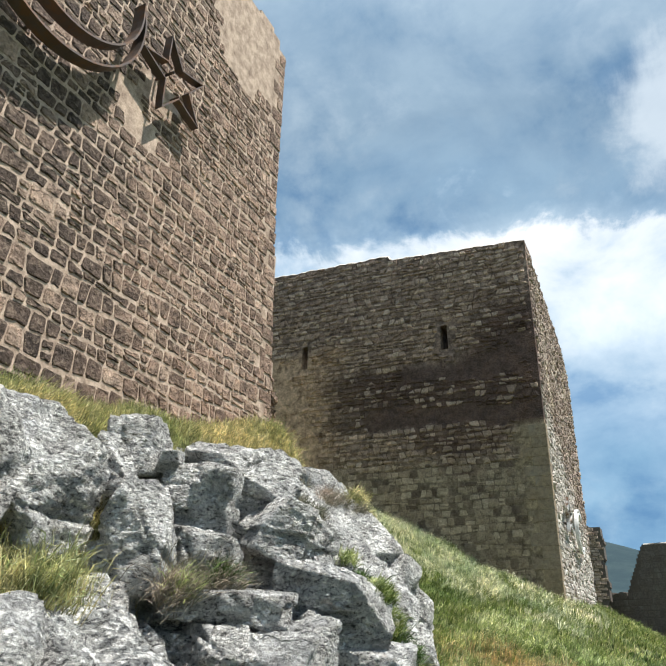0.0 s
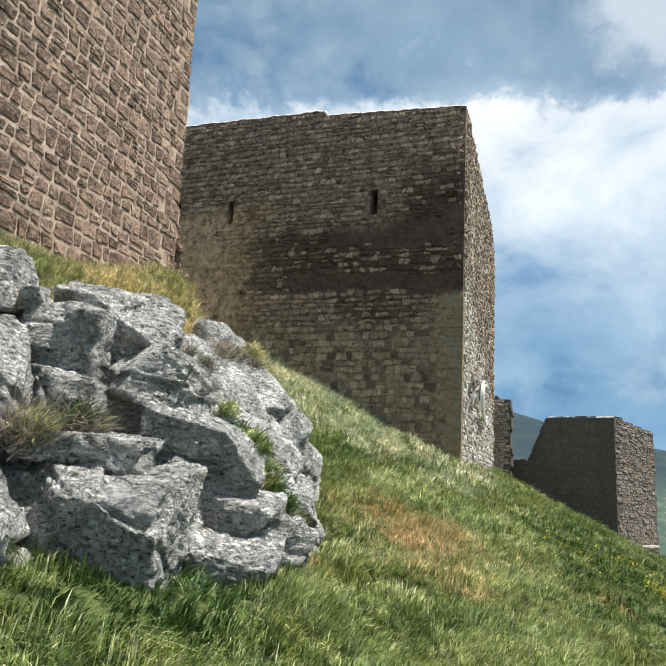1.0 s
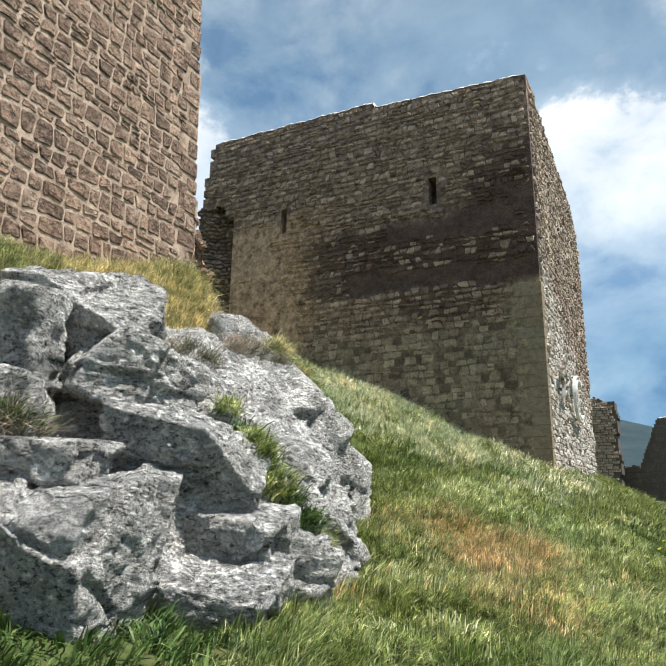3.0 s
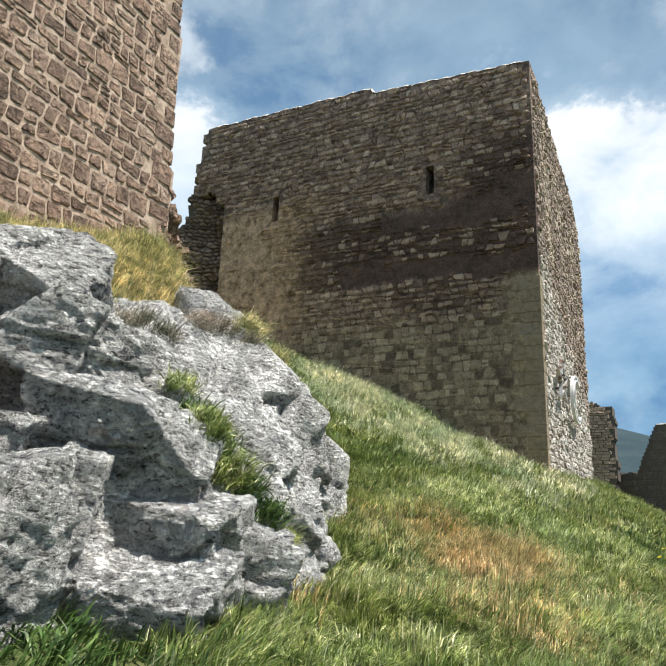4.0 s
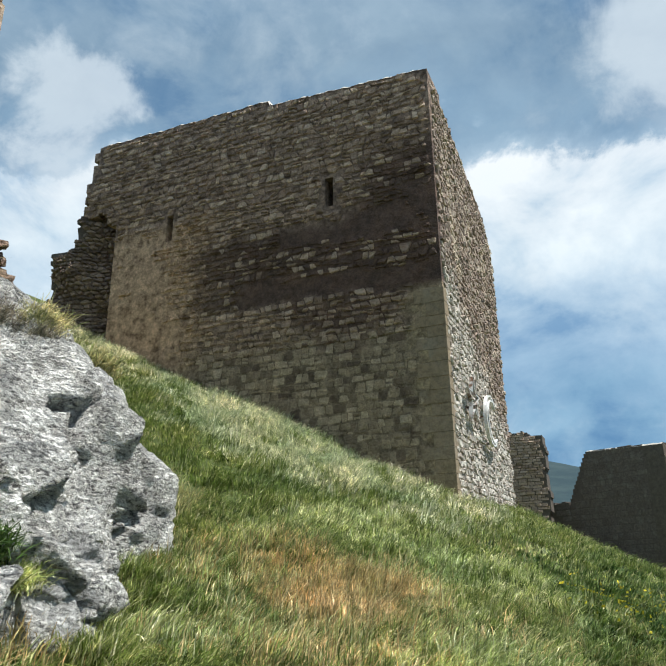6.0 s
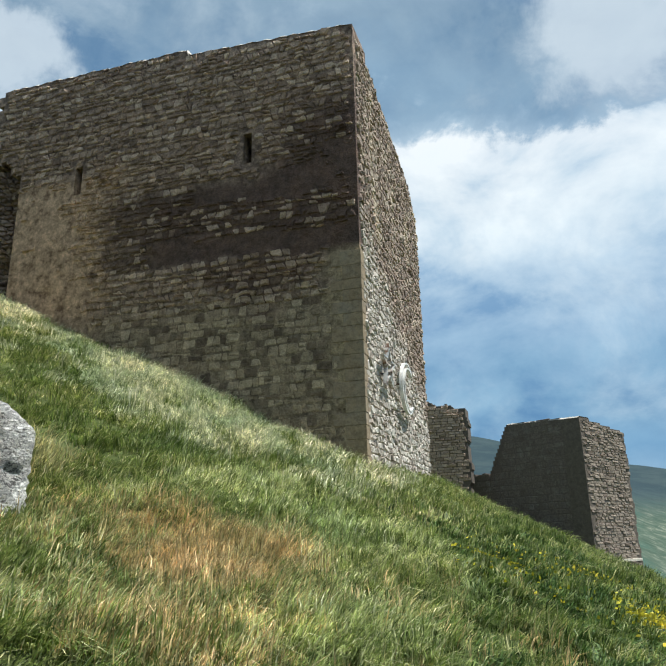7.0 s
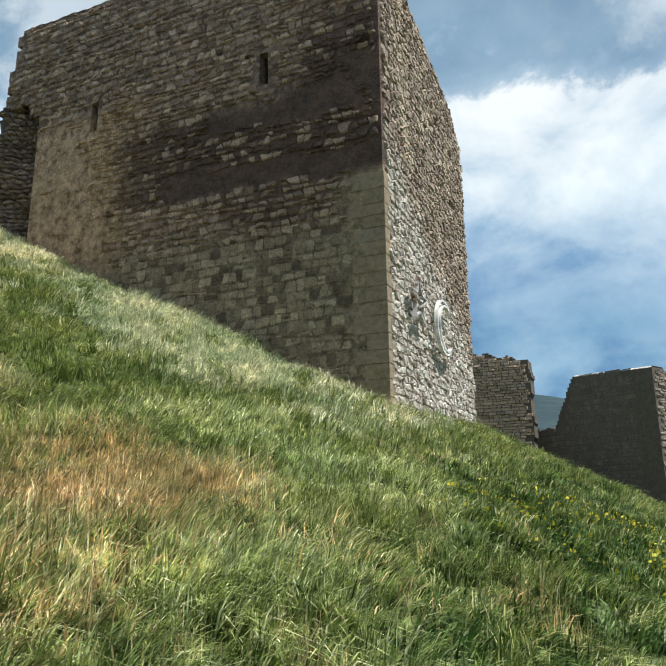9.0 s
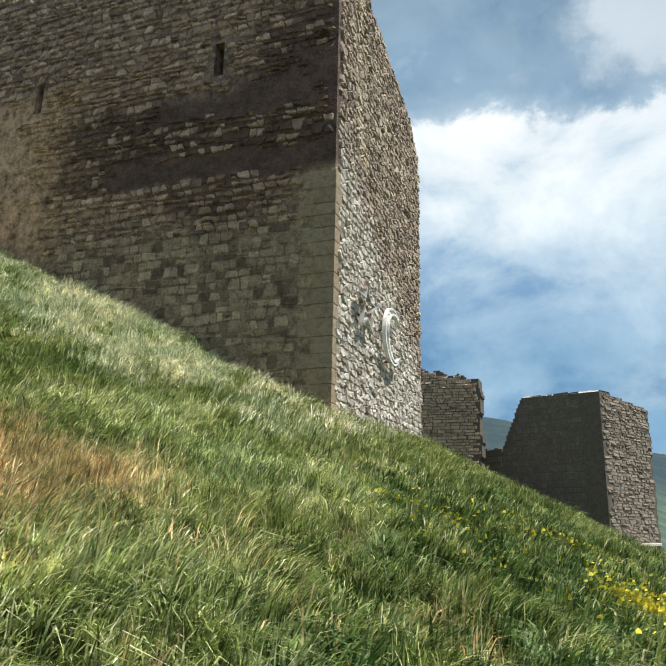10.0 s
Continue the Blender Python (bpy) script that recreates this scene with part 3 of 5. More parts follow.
def ground(x, y):
    """Height of the hillside, with the valley and the far hills."""
    x, y = np.asarray(x, dtype=float), np.asarray(y, dtype=float)
    u = -np.clip(x, -26, 60)
    yc = np.clip(y, -30, 400)
    terrace = ease((u - 5.3) / 2.0) * (1 - ease((yc - 10.4) / 2.8))
    run = soft(yc - 9, 1.5) - soft(yc - 22, 1.5)
    z = -1.17 + 0.241 * u + 0.0235 * soft(u - 3.5, 1) - 0.0148 * (soft(yc, 2) - soft(yc - 22, 1.5)) + 0.1285 * run + 0.0192 * run * u
    z = z + terrace * (1.95 + 0.115 * np.clip(yc, 0, 12))
    z = z + 0.07 * np.sin(x * 1.7 + 0.6 * y) * np.sin(y * 1.3 - 0.4 * x) + 0.05 * np.sin(2.9 * x + 1.1) * np.sin(2.3 * y)
    z = z - 0.5 * ease((y - 36) / 12)
    z = z - 16 * ease((y - 54) / 110) - 6 * ease((x - 20) / 60)
    far = ease((y - 200) / 800)
    rough = 9 * np.sin(x * 0.011 + 1) * np.sin(y * 0.006) + 5 * np.sin(x * 0.031 + y * 0.012)
    z = z * (1 - far) + far * (110 - 0.22 * np.clip(x, -500, 330) + 0.3 * rough) + 0.4 * rough * ease((y - 90) / 200)
    return z


def axis(knots):
    """Grid lines, finer where the camera is near."""
    out = []
    for a, b, s in knots:
        out += list(np.arange(a, b, s))
    return np.array(out + [knots[-1][1]])


gx = axis([(-1500, -200, 100), (-200, -40, 16), (-40, -18, 2), (-18, 8, 0.25), (8, 40, 2), (40, 200, 16), (200, 1500, 100)])
gy = axis([(-400, -40, 40), (-40, -6, 2), (-6, 30, 0.25), (30, 70, 1.0), (70, 200, 8), (200, 1600, 35)])
X, Y = np.meshgrid(gx, gy)
Z = ground(X, Y)
near = ((X > -18) & (X < 8) & (Y > -6) & (Y < 30))
Z = Z + np.where(near, 0.05 * np.sin(7.1 * X + 3 * np.sin(2.3 * Y)) * np.sin(6.3 * Y + 2 * np.sin(1.9 * X)), 0)
nx, ny = len(gx), len(gy)
I = np.arange(nx * ny).reshape(ny, nx)
a, b, c, d = I[:-1, :-1].ravel(), I[:-1, 1:].ravel(), I[1:, 1:].ravel(), I[1:, :-1].ravel()
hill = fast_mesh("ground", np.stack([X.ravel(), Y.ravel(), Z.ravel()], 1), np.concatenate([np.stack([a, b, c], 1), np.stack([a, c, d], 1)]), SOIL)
hill.data.shade_smooth()
tagged(hill, "steep grassy hillside falling into a valley with far green hills", "ground", kind="structure")


# ---- tower with the crescent and star ----
T1X, T1Y, T1TOP = -7.963, 11.19, 14.95
rnd = random.Random(11)
tower = thing("stone_tower", "tall tan sandstone tower with pale mortar joints above dry grass", "tower", (-14, 4, 3))


def lay_t1(u, v, d):
    return (T1X - d, u, v)


def t1_in(u, v):
    top = T1TOP - 0.35 * ease((u - 10.2) / 0.9) + 0.08 * math.sin(u * 3.1)
    return u < T1Y + 0.06 * max(0.0, 10.0 - v) and v < top


us = [-4.0 + 0.31 * i for i in range(49)] + [T1Y, T1Y + 0.15, T1Y + 0.3, T1Y + 0.45]
vs = [1.0 + 0.14 * i for i in range(101)]
v_, f_ = slab_cells(us, vs, t1_in, 1.4, lay_t1)
mesh_object("front_wall", v_, f_, MORTAR_WARM, tower)


def lay_t1_side(u, v, d):
    return (T1X - 1.4 - u, T1Y - d, v)


v_, f_ = slab_cells([0.4 * i for i in range(26)], vs, lambda u, v: v < T1TOP - 0.4, 1.2, lay_t1_side)
mesh_object("side_wall", v_, f_, MORTAR_WARM, tower)
v_, f_ = slab_cells([0.4 * i for i in range(26)], vs, lambda u, v: v < T1TOP - 0.4, 1.2, lambda u, v, d: (T1X - 1.4 - u, -4.0 + d, v))
mesh_object("rear_wall", v_, f_, MORTAR_WARM, tower)


def t1_bare(u, v):
    """Places where the old render still covers the stones."""
    w = 0.25 * math.sin(u * 4.1 + v * 2.3) + 0.2 * math.sin(v * 5.3)
    under_star = abs(u - 6.6 - w * 0.6) < 0.38 + w * 0.4 and 8.4 + w < v < 9.5 + w
    strip = abs(u - 6.55 - (6.6 - v) * 0.45 - 0.4 * w) < 0.02 + 0.25 * w and 5.3 < v < 7.3
    head = v > (13.5 - (u - 8.3) * 1.4 if u < 9.4 else 11.95 + (u - 9.4) * 0.8) + 1.2 * w
    return under_star or strip or head


t1_stones = squared_stones(-3.9, T1Y + 0.5, 2.6, 14.9, 0.245, 0.30, rnd, lambda u, v: t1_in(u + 0.20, v) and not t1_bare(u, v), 0.11)
close = [p for p in t1_stones if p[0][0] > 6.3 and 4.3 < p[0][1] < 7.5][:300]
chosen = {id(p) for p in close}
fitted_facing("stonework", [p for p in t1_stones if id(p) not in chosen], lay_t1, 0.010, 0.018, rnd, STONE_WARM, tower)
# dressed blocks up the corner
quoins, v, flip = [], 2.6, 0
while v < 14.4:
    h = rnd.uniform(0.26, 0.42)
    quoins.append((v, h, (0.50, 0.30)[flip]))
    v, flip = v + h, 1 - flip
for v, h, w in quoins:
    bm = bmesh.new()
    bmesh.ops.create_cube(bm, size=1.0)
    for q in bm.verts:
        q.co = Vector((q.co.x * 0.5, q.co.y * w, q.co.z * (h - 0.02)))
    bmesh.ops.bevel(bm, geom=bm.edges[:], offset=0.035, segments=2, affect="EDGES")
    for q in bm.verts:
        q.co += Vector([rnd.uniform(-0.012, 0.012) for _ in range(3)])
    me = bpy.data.meshes.new("quoin")
    bm.to_mesh(me)
    bm.free()
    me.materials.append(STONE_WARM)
    ob = new("quoin", me)
    ob.parent = tower
    ob.matrix_parent_inverse = Matrix.Translation(tower.location).inverted()
    ob.location = (T1X - 0.25 + 0.016 + rnd.uniform(-0.006, 0.006), T1Y + 0.06 * max(0.0, 10.0 - v) - w / 2 + 0.02, v + h / 2)

# broken stub of the curtain wall at the foot of the corner
stub = thing("ruined_wall", "broken rubble stub of a curtain wall at the tower corner", "ruined wall", (-8.8, 11.9, 4))


def rubble(parent, name, count, box, inside, size, rnd, mat):
    verts, faces = [], []
    (x0, x1), (y0, y1), (z0, z1) = box
    while count:
        p = Vector((rnd.uniform(x0, x1), rnd.uniform(y0, y1), rnd.uniform(z0, z1)))
        count -= 1
        if not inside(p):
            continue
        s = [size * rnd.uniform(0.6, 1.4) for _ in range(3)]
        s[2] *= 0.6
        rot = Euler([rnd.uniform(-0.35, 0.35), rnd.uniform(-0.35, 0.35), rnd.uniform(0, 3)]).to_matrix()
        n0 = len(verts)
        for i in range(8):
            c = Vector((((i & 1) * 2 - 1) * s[0] * rnd.uniform(0.6, 1), ((i >> 1 & 1) * 2 - 1) * s[1] * rnd.uniform(0.6, 1), ((i >> 2) * 2 - 1) * s[2] * rnd.uniform(0.6, 1)))
            verts.append(p + rot @ c)
        faces += [[n0 + i for i in f] for f in ((0, 2, 3, 1), (4, 5, 7, 6), (0, 1, 5, 4), (2, 6, 7, 3), (0, 4, 6, 2), (1, 3, 7, 5))]
    ob = mesh_object(name, verts, faces, mat, parent)
    ob["kind"] = "stuff"
    return ob


rubble(stub, "rubble", 2200, ((-9.4, -8.0), (11.2, 12.3), (3.2, 7.0)),
       lambda p: p.z < 6.9 - (p.y - 11.15) * 2.3 + 0.25 * math.sin(p.x * 9) and p.z < 7.0 + (p.x + 7.9) * 0.2, 0.085, rnd, STONE_WARM)


# ---- crescent and star emblems ----
def band_path(name, pts, deep, thick, mat, parent, lay, label=""):
    """Closed metal band: outline points, standing deep off the wall, thick in the outline's plane."""
    n0 = len(pts)
    verts, faces = [], []
    for i, p in enumerate(pts):
        a, b = Vector(pts[i - 1]), Vector(pts[(i + 1) % n0])
        t = (b - a).normalized()
        nrm = Vector((-t.y, t.x)) * thick / 2
        for s, d in ((1, 0), (-1, 0), (-1, deep), (1, deep)):
            verts.append(lay(p[0] + nrm.x * s, p[1] + nrm.y * s, d))
    for i in range(n0):
        j = (i + 1) % n0
        for q in range(4):
            r = (q + 1) % 4
            faces.append([i * 4 + q, i * 4 + r, j * 4 + r, j * 4 + q])
    return mesh_object(name, verts, faces, mat, parent, label=label)


def arc(cx, cy, r, a0, a1, count):
    return [(cx + r * math.cos(radians(a0 + (a1 - a0) * i / count)), cy + r * math.sin(radians(a0 + (a1 - a0) * i / count))) for i in range(count + 1)]


def crescent_points(cx, cy, r, turn):
    """Outline of a crescent that opens towards turn (degrees)."""
    ri, off = r * 0.85, r * 0.20
    ix, iy = cx + off * math.cos(radians(turn)), cy + off * math.sin(radians(turn))
    cosv = (r * r + off * off - ri * ri) / (2 * r * off)
    half = math.degrees(math.acos(max(-1, min(1, cosv))))
    outer = arc(cx, cy, r, turn + half, turn + 360 - half, 40)
    tip = outer[-1]
    a = math.degrees(math.atan2(tip[1] - iy, tip[0] - ix)) - turn
    a = a % 360
    inner = arc(ix, iy, ri, turn + a, turn + 360 - a, 36)
    return outer + inner[1:-1]


def star_points(cx, cy, r, turn):
    out = []
    for i in range(10):
        q = r if i % 2 == 0 else r * 0.40
        out.append((cx + q * math.cos(radians(turn + 36 * i)), cy + q * math.sin(radians(turn + 36 * i))))
    return out


def densify(pts, k):
    out = []
    for i, p in enumerate(pts):
        q = pts[(i + 1) % len(pts)]
        out += [(p[0] + (q[0] - p[0]) * j / k, p[1] + (q[1] - p[1]) * j / k) for j in range(k)]
    return out


def emblem(name, label, pts, base, deep, thick, mat, lay, pins):
    ob = thing(name, label, "emblem", lay(*pins[0], 0))
    band_path("rim", pts, deep, thick, mat, ob, lambda u, v, d: lay(u, v, base + d))
    for u, v in pins:
        bm = bmesh.new()
        bmesh.ops.create_cone(bm, cap_ends=True, segments=8, radius1=0.025, radius2=0.025, depth=base + 0.1)
        p0, p1 = Vector(lay(u, v, -0.05)), Vector(lay(u, v, base + 0.05))
        bm.transform(Matrix.Translation((p0 + p1) / 2) @ (p1 - p0).to_track_quat("Z", "Y").to_matrix().to_4x4())
        me = bpy.data.meshes.new("bracket")
        bm.to_mesh(me)
        bm.free()
        me.materials.append(IRON)
        br = new("bracket", me)
        br.parent = ob
        br.matrix_parent_inverse = Matrix.Translation(ob.location).inverted()
    return ob


def lay_e1(u, v, d):
    return (T1X + d, u, v)


cres = crescent_points(4.46, 10.02, 1.62, 60)
emblem("crescent_emblem", "large rusty steel crescent outline fixed off the tower wall", cres, 0.20, 0.24, 0.035, IRON, lay_e1, [(4.3, 8.55), (5.6, 9.0), (3.0, 9.6)])
star = star_points(7.12, 10.0, 0.88, 180)
st = emblem("star_emblem", "five-pointed steel star outline fixed off the tower wall", densify(star, 3), 0.15, 0.16, 0.03, IRON, lay_e1, [(7.12, 10.25), (6.9, 9.95), (7.35, 9.85)])


# ---- second tower ----
T2X, T2Y = -4.127, 21.85
rnd = random.Random(5)
keep = thing("ruined_tower", "ruined square rubble tower with two arrow slits and brown stains", "tower", (-10, 27, 2))
SLITS = [(-7.40, -7.14, 10.50, 11.45), (-13.05, -12.79, 10.62, 11.55)]


def t2_top(u):
    if u > -9.35:
        return 14.28 + (-4.13 - u) * 0.075 + 0.012 * math.sin(u * 5) + 0.014 * math.sin(u * 13.7)
    return 14.86 + (-9.35 - u) * 0.035 + 0.02 * math.sin(u * 4.3) + 0.015 * math.sin(u * 14.1)


def t2_left(v):
    ragged = 0.07 * math.sin(v * 6) + 0.06 * math.sin(v * 17.3)
    return (-16.1 - (15.35 - v) * 0.225 if v > 11.15 else -17.8) + ragged


def t2_recess(u, v):
    """Where a curtain wall broke away and left the rubble core open."""
    return u < -15.2 + 0.05 * math.sin(v * 5.0) and v < 11.6 + 0.7 * ease((-15.2 - u) / 0.6) + 0.1 * math.sin(u * 9)


def t2_in(u, v):
    if any(a < u < b and c < v < d for a, b, c, d in SLITS):
        return False
    return v < t2_top(u) and u > t2_left(v) and u < T2X and not t2_recess(u, v)


def lay_t2(u, v, d):
    return (u, T2Y + d, v)


us = sorted({round(-18.0 + 0.22 * i, 3) for i in range(64)} | {T2X} | {q for s in SLITS for q in s[:2]})
us = [u for u in us if u <= T2X]
vs = sorted({round(0.5 + 0.105 * i, 3) for i in range(144)} | {q for s in SLITS for q in s[2:]})


def lay_t2_wall(u, v, d):
    """The same wall with its ragged top line drawn smooth."""
    return lay_t2(u, v if v < 13.0 else 13.0 + (v - 13.0) * (t2_top(u) - 13.0) / 1.265, d)


v_, f_ = slab_cells(us, vs, lambda u, v: v < 14.265 and (v > 13.0 or t2_in(u, v)) and u > t2_left(v), 1.3, lay_t2_wall)
mesh_object("front_wall", v_, f_, STAINED_JOINT, keep)


def t2_smooth(u, v):
    """Where old render hides the stones."""
    w = 0.3 * math.sin(u * 2.1 + v * 1.3) + 0.2 * math.sin(v * 4.3 + u)
    tan = -15.3 < u < -12.6 + 2.2 * w - max(0.0, v - 9.5) * 0.5 and v < 11.0 + w * 0.4 and math.sin(u * 5.1 + v * 7.3) + math.sin(v * 11 - u * 3) > -0.55 + 0.55 * max(0.0, u + 13.6)
    tilt = v + (u + 8.0) * 0.03
    high_band = -9.0 + w < u < -5.2 + w and abs(tilt - 9.75 - 0.3 * w) < 0.30
    low_band = -10.2 + w < u and abs(tilt - 8.06 - 0.12 * w) < 0.24
    corner = u > -6.0 + 2 * w and 9.2 + w < v < 10.6 + w and math.sin(u * 6 + v * 4) > -0.4
    return tan or high_band or low_band or corner or (u > -4.85 + 0.3 * w and v < 7.5)


def t2_far(u, v):
    return t2_in(u, v) and all(not (a - 0.06 < u < b + 0.06 and c - 0.06 < v < d + 0.06) for a, b, c, d in SLITS)


top_stones = squared_stones(-17.9, T2X, 6.3, 15.4, 0.20, 0.235, rnd, lambda u, v: t2_far(u, v) and not t2_smooth(u, v), 0.27)
low_stones = squared_stones(-17.9, T2X, 1.6, 6.45, 0.215, 0.29, rnd, lambda u, v: t2_far(u, v) and not t2_smooth(u, v), 0.14)
close_keep = [p for p in top_stones if p[0][0] > -10.5 and 10.0 < p[0][1] < 12.9][:300]
chosen = {id(p) for p in close_keep}
fitted_facing("rubble_facing", [p for p in top_stones if id(p) not in chosen], lay_t2, 0.009, 0.04, rnd, STAINED, keep, 0.18)
fitted_facing("coursed_facing", low_stones, lay_t2, 0.008, 0.014, rnd, STAINED, keep)
# chamfered pale strip added along the wall head to give its sunlit rim
def capping(lay, top, u0, u1, step, mat, parent):
    verts, faces, u = [], [], u0
    while u <= u1 + 1e-6:
        j = 0.008 * math.sin(u * 9.1) + 0.008 * math.sin(u * 23.0)
        z = top(u) + 0.01
        verts += [lay(u, z - 0.04, -0.02), lay(u, z + 0.045 + j, 0.07), lay(u, z + 0.06 + j, 1.1), lay(u, z - 0.04, 1.2)]
        u += step
    for i in range(len(verts) // 4 - 1):
        faces += [[4 * i + a, 4 * i + 4 + a, 4 * i + 5 + a, 4 * i + 1 + a] for a in range(3)]
    return mesh_object("capping", verts, faces, mat, parent, label="pale strip added for the bright rim of the wall head")


capping(lay_t2, t2_top, -16.0, T2X, 0.08, PALE_TRIM, keep)
# side wall towards the slope
T2L = 7.7


def t2_side_top(u):
    return 14.25 - 0.24 * u - 0.5 * max(0, u - 6.4) + 0.05 * math.sin(u * 4)


def lay_t2s(u, v, d):
    return (T2X - d, T2Y + u, v)


us = [1.3 + 0.32 * i for i in range(21)]
v_, f_ = slab_cells(us, vs, lambda u, v: v < t2_side_top(u), 1.3, lambda u, v, d: lay_t2s(u + 0.0, v, d + 0.004))
mesh_object("side_wall", v_, f_, MORTAR_PALE, keep)
side = fitted_stones(0.1, T2L, 1.5, 14.3, 0.16, 0.21, rnd, lambda u, v: 0.08 < u < T2L and v < t2_side_top(u) - 0.05, 0.30, 0.08)
fitted_facing("side_facing", side, lay_t2s, 0.012, 0.05, rnd, STONE_PALE, keep)
v_, f_ = slab_cells([0.4 * i for i in range(34)], vs, lambda u, v: v < 11.6, 1.2, lambda u, v, d: (T2X - 0.2 - u, T2Y + T2L - 1.2 + d, v))
mesh_object("back_wall", v_, f_, MORTAR_PALE, keep)
v_, f_ = slab_cells([0.4 * i for i in range(24)], vs, lambda u, v: v < 10.8, 1.2, lambda u, v, d: (-17.6 + d, T2Y + 1.3 + u, v))
mesh_object("west_wall", v_, f_, MORTAR_PALE, keep)
v, flip = 1.6, 0
while v < 7.4:
    h = rnd.uniform(0.28, 0.42)
    long, deep = ((0.80, 0.30), (0.50, 0.42))[flip]
    bm = bmesh.new()
    bmesh.ops.create_cube(bm, size=1.0)
    for q in bm.verts:
        q.co = Vector((q.co.x * long, q.co.y * deep, q.co.z * (h - 0.012)))
    bmesh.ops.bevel(bm, geom=bm.edges[:], offset=0.007, segments=1, affect="EDGES")
    me = bpy.data.meshes.new("quoin")
    bm.to_mesh(me)
    bm.free()
    me.materials.append(OCHRE)
    ob = new("quoin", me)
    ob.parent = keep
    ob.matrix_parent_inverse = Matrix.Translation(keep.location).inverted()
    ob.location = (T2X - long / 2 + 0.03, T2Y + deep / 2 - 0.012 - rnd.uniform(0, 0.006), v + h / 2)
    v, flip = v + h, 1 - flip
# rubble core where a curtain wall broke away
spur = thing("ruined_wall", "dark rubble core of a broken curtain wall against the tower", "ruined wall", (-16.2, 21.9, 6))


def lay_spur(u, v, d):
    return lay_t2(u, v, d + 0.55 * ease((u + 16.9) / 1.3) + 0.10 * math.sin(v * 3.1 + u * 2) - 0.02 * (11.0 - v))


def spur_in(u, v):
    return t2_recess(u, v) and u > t2_left(v) and v > 5.0


v_, f_ = slab_cells([-18.0 + 0.14 * i for i in range(22)], [5.0 + 0.14 * i for i in range(54)], lambda u, v: u < -14.9 and (spur_in(u, v) or (spur_in(-15.3, v) and u > -15.4)), 1.1, lay_spur)
mesh_object("core", v_, f_, MORTAR_FAR, spur)
fitted_facing("rubble", fitted_stones(-18.0, -14.9, 5.0, 12.6, 0.15, 0.20, rnd, lambda u, v: spur_in(u, v) or (u < -14.95 and spur_in(-15.3, v) and u > -15.4), 0.25, 0.08), lay_spur, 0.016, 0.11, rnd, STONE_BROWN, spur, 0.2)


def lay_e2(u, v, d):
    return (T2X + 0.05 + d, T2Y + u, v)


emblem("star_emblem", "grey steel star outline fixed off the rubble wall", densify(star_points(1.70, 4.75, 0.62, 90), 3), 0.08, 0.10, 0.035, TIN, lay_e2, [(1.70, 5.0), (1.55, 4.55), (1.85, 4.55)])
emblem("crescent_emblem", "white painted steel crescent outline fixed off the rubble wall", crescent_points(3.8, 4.60, 0.72, 0), 0.10, 0.10, 0.05, WHITE_TIN, lay_e2, [(3.11, 4.60), (3.65, 5.28), (3.65, 3.92)])


# ---- far walls ----
def block_wall(name, label, corner, along, length, into, depth, top, bottom, rnd, shade, course=0.36, bed=MORTAR_FAR, proud=0.05, aspect=1.9, ragged=0.0):
    """Straight wall with coursed facing on its long face; top(u) its height."""
    ob = thing(name, label, "ruined wall" if "wall" in name else "tower", (corner[0], corner[1], bottom))
    A, B = Vector((*along, 0)).normalized(), Vector((*into, 0)).normalized()
    C = Vector((*corner, 0))

    def lay(u, v, d):
        p = C + A * u + B * d
        return (p.x, p.y, v)

    def span(v):
        return length - ragged * (0.5 + 0.3 * math.sin(v * 2.3) + 0.2 * math.sin(v * 7.1))

    us = [length * i / 60 for i in range(61)]
    high = max(top(u) for u in us)
    vs = [bottom + 0.12 * i for i in range(int((high - bottom) / 0.12) + 2)]
    v_, f_ = slab_cells(us, vs, lambda u, v: v < top(u) and u < span(v), depth, lay)
    mesh_object("core", v_, f_, bed, ob)
    stones = courses(0.05, length - 0.05, bottom, max(vs), course, course * aspect, rnd, lambda u, v: 0.0 <= u <= span(v) and v < top(u) - 0.05, 0.0)
    joined_stones("facing", stones, lay, proud, rnd, shade, ob, 0.03)
    # the same added bright rim on the far tower's front
    if bed is MORTAR_SHADED:
        capping(lay, top, 3.3, length, 0.2, PALE_TRIM, ob)
    return ob


rnd = random.Random(8)
block_wall("curtain_wall", "low coursed curtain wall beyond the tower", (-9.6, 50.6), (1, 0.06), 4.1, (0, 1), 1.4, lambda u: 9.5 - 0.22 * u + 0.1 * math.sin(u * 5), 1.0, rnd, STONE_PALEBROWN, 0.18, MORTAR_FAR, 0.07, 2.0, 0.2)
# front in the shade-darkened stone; the flank keeps the lighter far stone
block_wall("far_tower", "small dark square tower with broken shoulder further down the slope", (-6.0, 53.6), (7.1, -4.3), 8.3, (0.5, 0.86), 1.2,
           lambda u: 4.6 + 0.1 * math.sin(u * 7) if u < 1.6 else (4.6 + (u - 1.6) * 1.9 if u < 3.2 else 7.75 - 0.05 * u), -2.5, rnd, STONE_SHADED, 0.36, MORTAR_SHADED, 0.012)
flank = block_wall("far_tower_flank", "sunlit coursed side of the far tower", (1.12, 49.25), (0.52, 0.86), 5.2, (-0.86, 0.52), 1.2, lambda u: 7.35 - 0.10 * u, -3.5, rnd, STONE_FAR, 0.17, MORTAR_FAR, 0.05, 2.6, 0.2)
ledge = bmesh.new()
bmesh.ops.create_cube(ledge, size=1.0)
for q in ledge.verts:
    q.co = Vector((q.co.x * 5.0, q.co.y * 0.16, q.co.z * 0.16))
